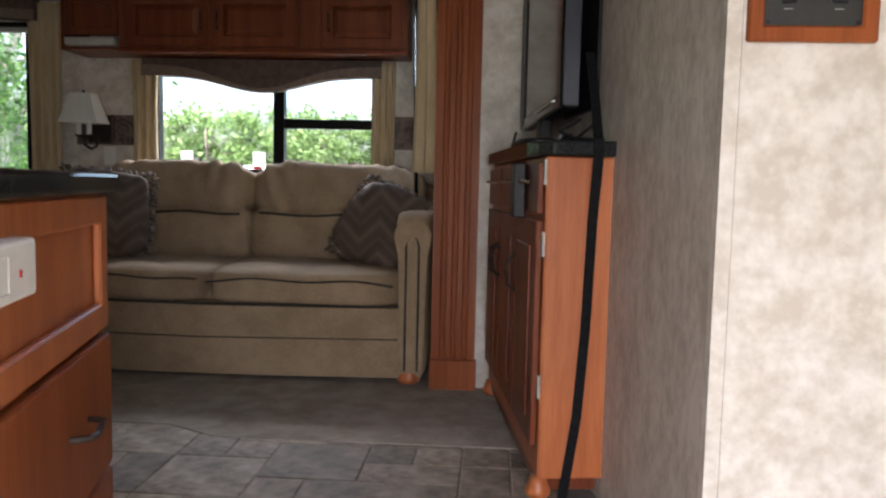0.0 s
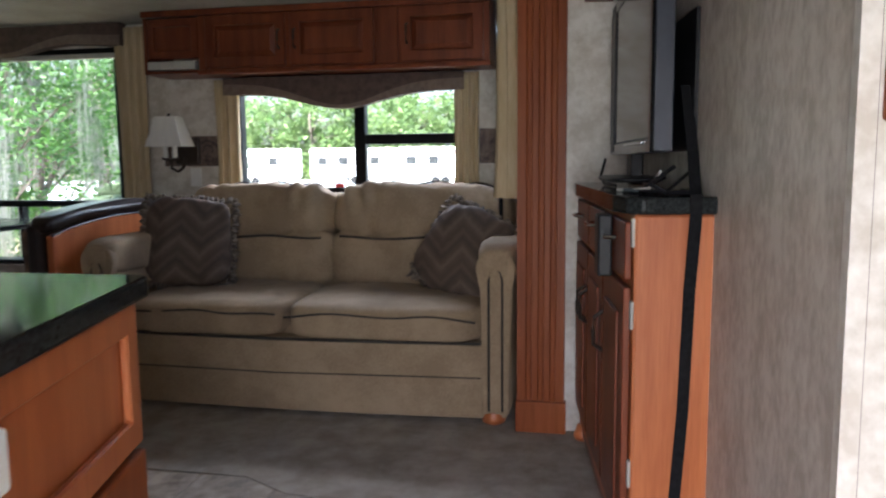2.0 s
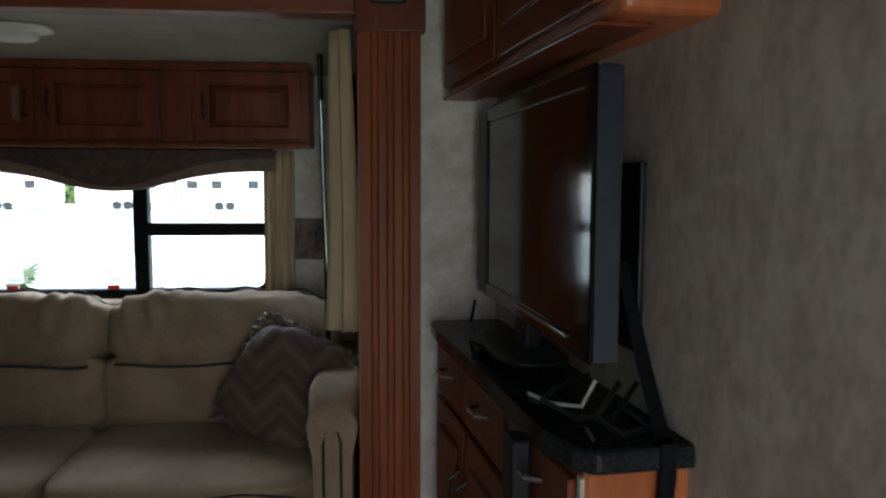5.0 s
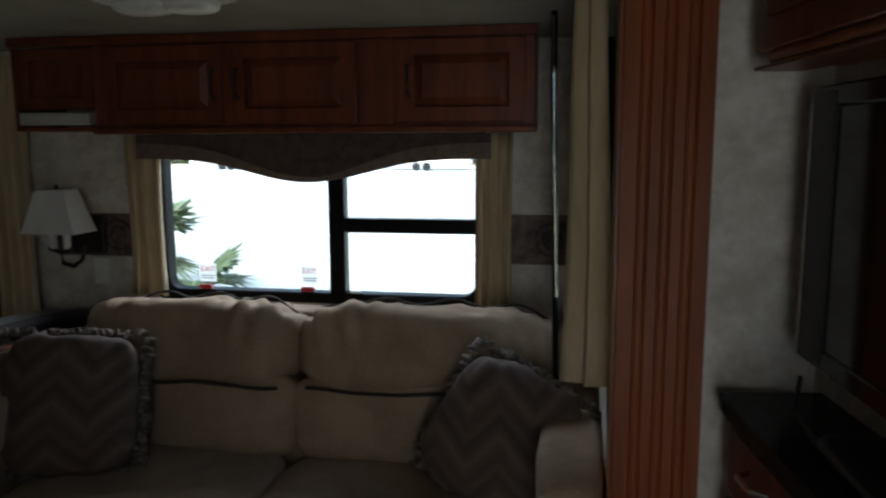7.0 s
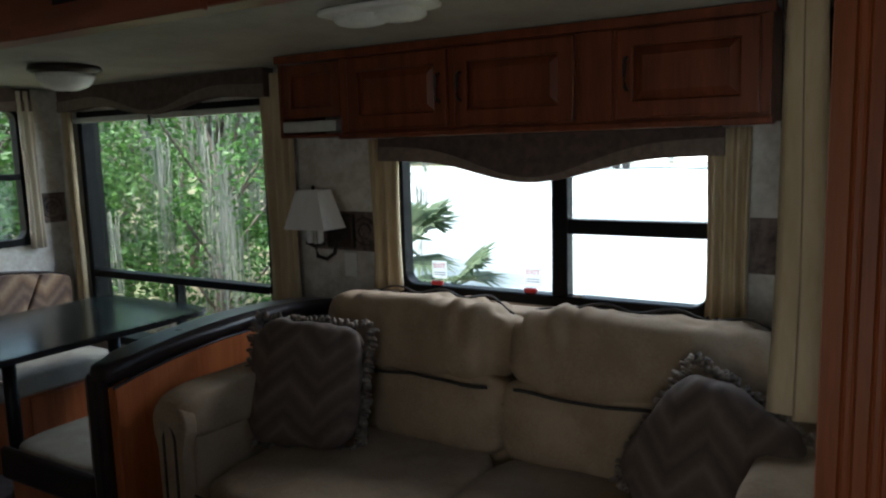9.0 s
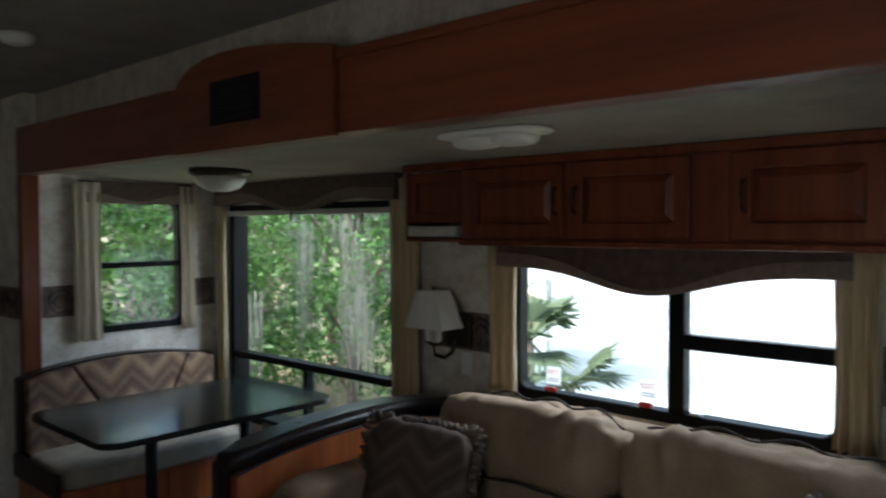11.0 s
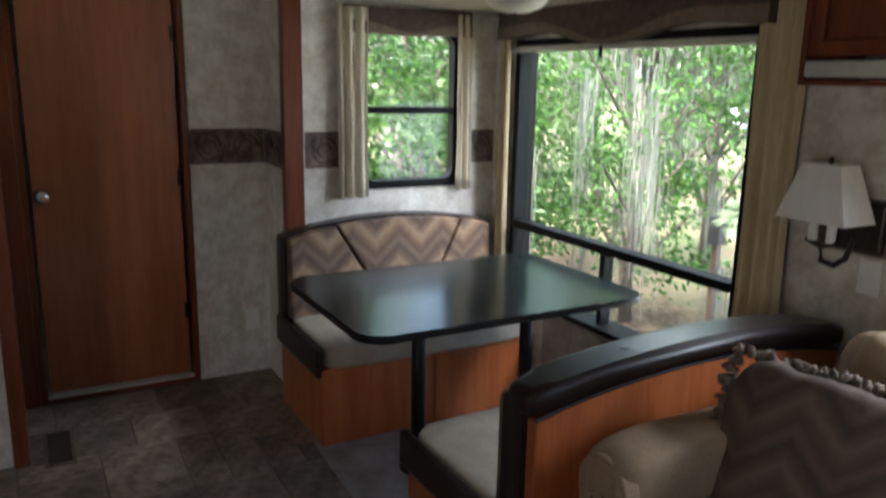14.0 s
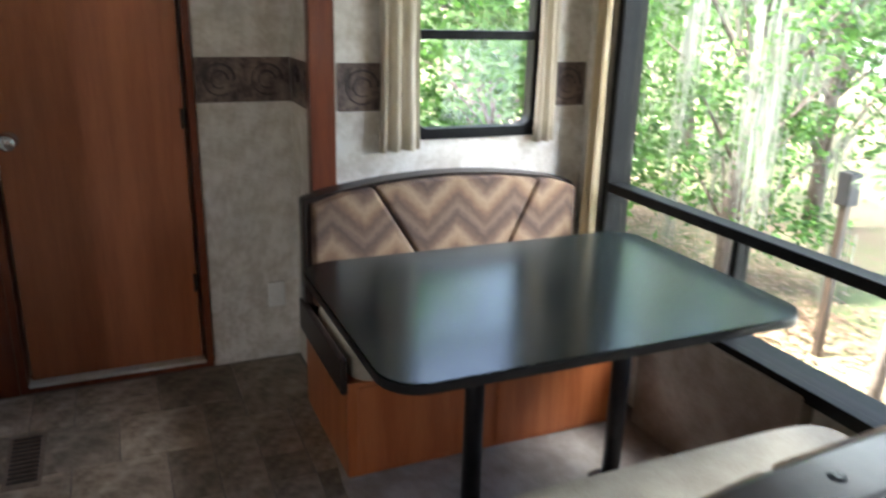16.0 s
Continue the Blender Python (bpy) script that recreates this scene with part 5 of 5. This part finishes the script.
OAK = "leafy live oak hung with grey moss outside the large window"
tree(-2.0, 4.9, 4.6, 1.75, OAK, 11, 12500, 0.085, 55, 0.14, None, 60, 0.08)
tree(-3.4, 7.6, 5.8, 2.3, OAK, 12, 7500, 0.11, 60, 0.12, None, 60, 0.11)
tree(-4.4, 3.4, 5.0, 2.0, "dense leafy tree outside the small window", 13, 8000, 0.11, 10, 0.10)
tree(-3.4, 1.4, 4.4, 1.5, "dense leafy tree outside the small window", 14, 8500, 0.085, 0, 0.12, None, 50, 0.07)
tree(-2.7, 2.7, 2.7, 1.25, "dense low leafy shrub outside the small window", 18, 7000, 0.10, 0, 0.15, None, 50, 0.04)
tree(-4.3, 4.2, 3.2, 1.6, "dense low leafy shrub outside the small window", 19, 5000, 0.11, 0, 0.10, None, 60, 0.04)
tree(-5.6, 6.2, 3.4, 1.8, "dense low leafy shrub outside the small window", 20, 4000, 0.13, 0, 0.10, None, 60, 0.05)
tree(-8.0, 9.5, 7.0, 3.0, OAK, 15, 2600, 0.18, 16, 0.08)
tree(-12.0, 16.0, 8.0, 4.0, "broad green tree at the edge of the lot", 16, 3500, 0.26, 0, 0.08)
tree(-4.3, 10.5, 6.2, 3.4, OAK, 17, 2200, 0.15, 16, 0.50)
far = tree(0, 82, 10, 7.5, "distant rounded green tree beyond the lot", 21, 4500, 0.7, 0, 0.05, M_LEAF_FAR, 40, 0.3)
far["group"] = "distant trees"
for k in range(19):
    rnd = random.Random(100 + k)
    copy_thing(far, pose(-70 + k * 8 + rnd.uniform(-2, 2), 84 + rnd.uniform(-3, 8), GZ, 0, 0, rnd.uniform(0, 360)))
# palms by the sofa window
def palm(x, y, h, n, r, seed, label):
    rnd = random.Random(seed)
    th = thing("palm", (x, y, GZ), label, "palm", "palms")
    part("trunk", tube([(x, y, GZ), (x + 0.03, y, GZ + h * 0.5), (x, y, GZ + h)], 0.045, 9, None, 0.7), M_BARK, th, "", True)
    for k in range(n):
        a, tilt = k / n * 2 * math.pi + rnd.uniform(-0.2, 0.2), rnd.uniform(-0.35, 0.9)
        d = Vector((math.cos(a) * math.cos(tilt), math.sin(a) * math.cos(tilt), math.sin(tilt)))
        side = d.cross(Vector((0, 0, 1))).normalized()
        o = Vector((x, y, GZ + h))
        hub = o + d * r * 0.45
        bm = tube([o, hub], 0.010, 5)
        for j in range(17):
            b_ = radians(-88 + 11 * j)
            e = (d * math.cos(b_) + side * math.sin(b_)).normalized()
            L = r * (0.62 + 0.12 * math.cos(b_)) * rnd.uniform(0.9, 1.05)
            w_ = e.cross(d.cross(side)).normalized() * 0.018
            tip = hub + e * L + Vector((0, 0, -0.18 * L * rnd.uniform(0.6, 1.3)))
            mid = hub + e * L * 0.55
            vs = [bm.verts.new(q_) for q_ in (hub, mid + w_, tip, mid - w_)]
            bm.faces.new(vs)
        part("frond", bm, M_PALM, th)
palm(1.86, 3.1, 1.88, 15, 0.44, 5, "fan palm growing outside the sofa window")
palm(2.22, 3.05, 1.62, 9, 0.42, 6, "low fan palm outside the sofa window")
palm(0.45, 3.8, 1.72, 9, 0.30, 7, "low fan palm outside the large window")
palm(7.5, 50, 3.2, 12, 1.6, 8, "distant palm beside the parked trailers")
# service pedestal
s = thing("service_pedestal", (-0.6, 4.6, GZ), "white utility post with a dark meter box", "utility post")
part("post", box(-0.63, -0.57, 4.57, 4.63, GZ, 0.24, 0.006), M_BRONZE, s)
part("meter_box", box(-0.66, -0.54, 4.54, 4.66, 0.22, 0.47, 0.012), M_BLACK, s)
# leaf litter
rnd = random.Random(77)
lm = leaf_mesh(9500, [(rnd.uniform(-4.5, 2.2), rnd.uniform(1.9, 5.8), GZ + 0.02, 0.6) for _ in range(110)], 0.10, rnd, 0.0)
for v_ in lm.vertices:
    v_.co.z = GZ + 0.012 + abs(v_.co.z - GZ) * 0.12
lm.materials.append(M_LITTER)
tagged(new("leaf_litter", lm), "dry brown fallen leaves on the ground", "leaves", "", "stuff")
# parked trailers
tr = thing("travel_trailer", (-8, 64, GZ), "white travel trailer parked across the lot", "trailer", "parked trailers")
part("body", box(-12, -4, 62.80, 65.20, GZ + 0.5, GZ + 3.3, 0.25, 3), M_SHELL, tr)
for x in (-11.2, -9.2, -6.2):
    part("window", box(x, x + 0.9, 62.74, 62.82, GZ + 1.8, GZ + 2.5, 0.05), M_DARKGLASS, tr)
part("door", box(-7.8, -7.1, 62.75, 62.82, GZ + 0.7, GZ + 2.7, 0.03), M_SHELL, tr)
part("awning", box(-11, -5, 62.62, 62.79, GZ + 3.0, GZ + 3.15, 0.04), M_STEEL, tr)
for x in (-8.6, -7.7):
    part("wheel", lathe([(0.36, -0.1), (0.36, 0.1)], (0, 0, 0), 20), M_BLACK, tr, m=Matrix.Translation((x, 62.9, GZ + 0.38)) @ Matrix.Rotation(radians(90), 4, 'X'))
for k, x in enumerate((-26, -17, 1.5, 12, 22)):
    copy_thing(tr, pose(x, 64.5 + (k % 3) * 1.5, GZ, 0, 0, (k * 7) % 11 - 5))
pp = thing("utility_pole", (9, 70, GZ), "tall grey utility pole beyond the lot", "utility pole")
part("pole", lathe([(0.16, 0), (0.10, 9.5)], (9, 70, GZ), 12), M_BARK, pp)
part("crossarm", box(8.0, 10.0, 69.95, 70.05, GZ + 8.8, GZ + 8.95), M_BARK, pp)

# ---- floor tiles ----
rnd = random.Random(4)
tile_meshes = {}
def tile_mesh(w, h):
    k = (round(w, 3), round(h, 3))
    if k not in tile_meshes:
        t = bmesh.new()
        g_ = 0.0025
        lo = [t.verts.new(q_) for q_ in ((g_, g_, -0.0038), (w - g_, g_, -0.0038), (w - g_, h - g_, -0.0038), (g_, h - g_, -0.0038))]
        b_ = g_ + 0.003
        hi = [t.verts.new(q_) for q_ in ((b_, b_, 0), (w - b_, b_, 0), (w - b_, h - b_, 0), (b_, h - b_, 0))]
        t.faces.new(hi)
        for a in range(4):
            t.faces.new((lo[a], lo[(a + 1) % 4], hi[(a + 1) % 4], hi[a]))
        me = bpy.data.meshes.new("tile")
        t.to_mesh(me)
        t.free()
        me.materials.append(M_TILE)
        tile_meshes[k] = me
    return tile_meshes[k]
U = 0.155
taken = set()
nx, ny = int(5.25 / U), int(2.7 / U)
for j in range(ny):
    for i in range(nx):
        if (i, j) in taken:
            continue
        opts = [(2, 2), (2, 1), (1, 2), (3, 2), (1, 1)]
        rnd.shuffle(opts)
        for a, b_ in opts + [(1, 1)]:
            cells = {(i + p_, j + q_) for p_ in range(a) for q_ in range(b_)}
            if i + a <= nx and j + b_ <= ny and not cells & taken:
                taken |= cells
                o = new("tile", tile_mesh(a * U, b_ * U))
                o.location = (0.02 + i * U, 0.39 - (j + b_) * U, 0)
                o.parent = FLOOR
                break
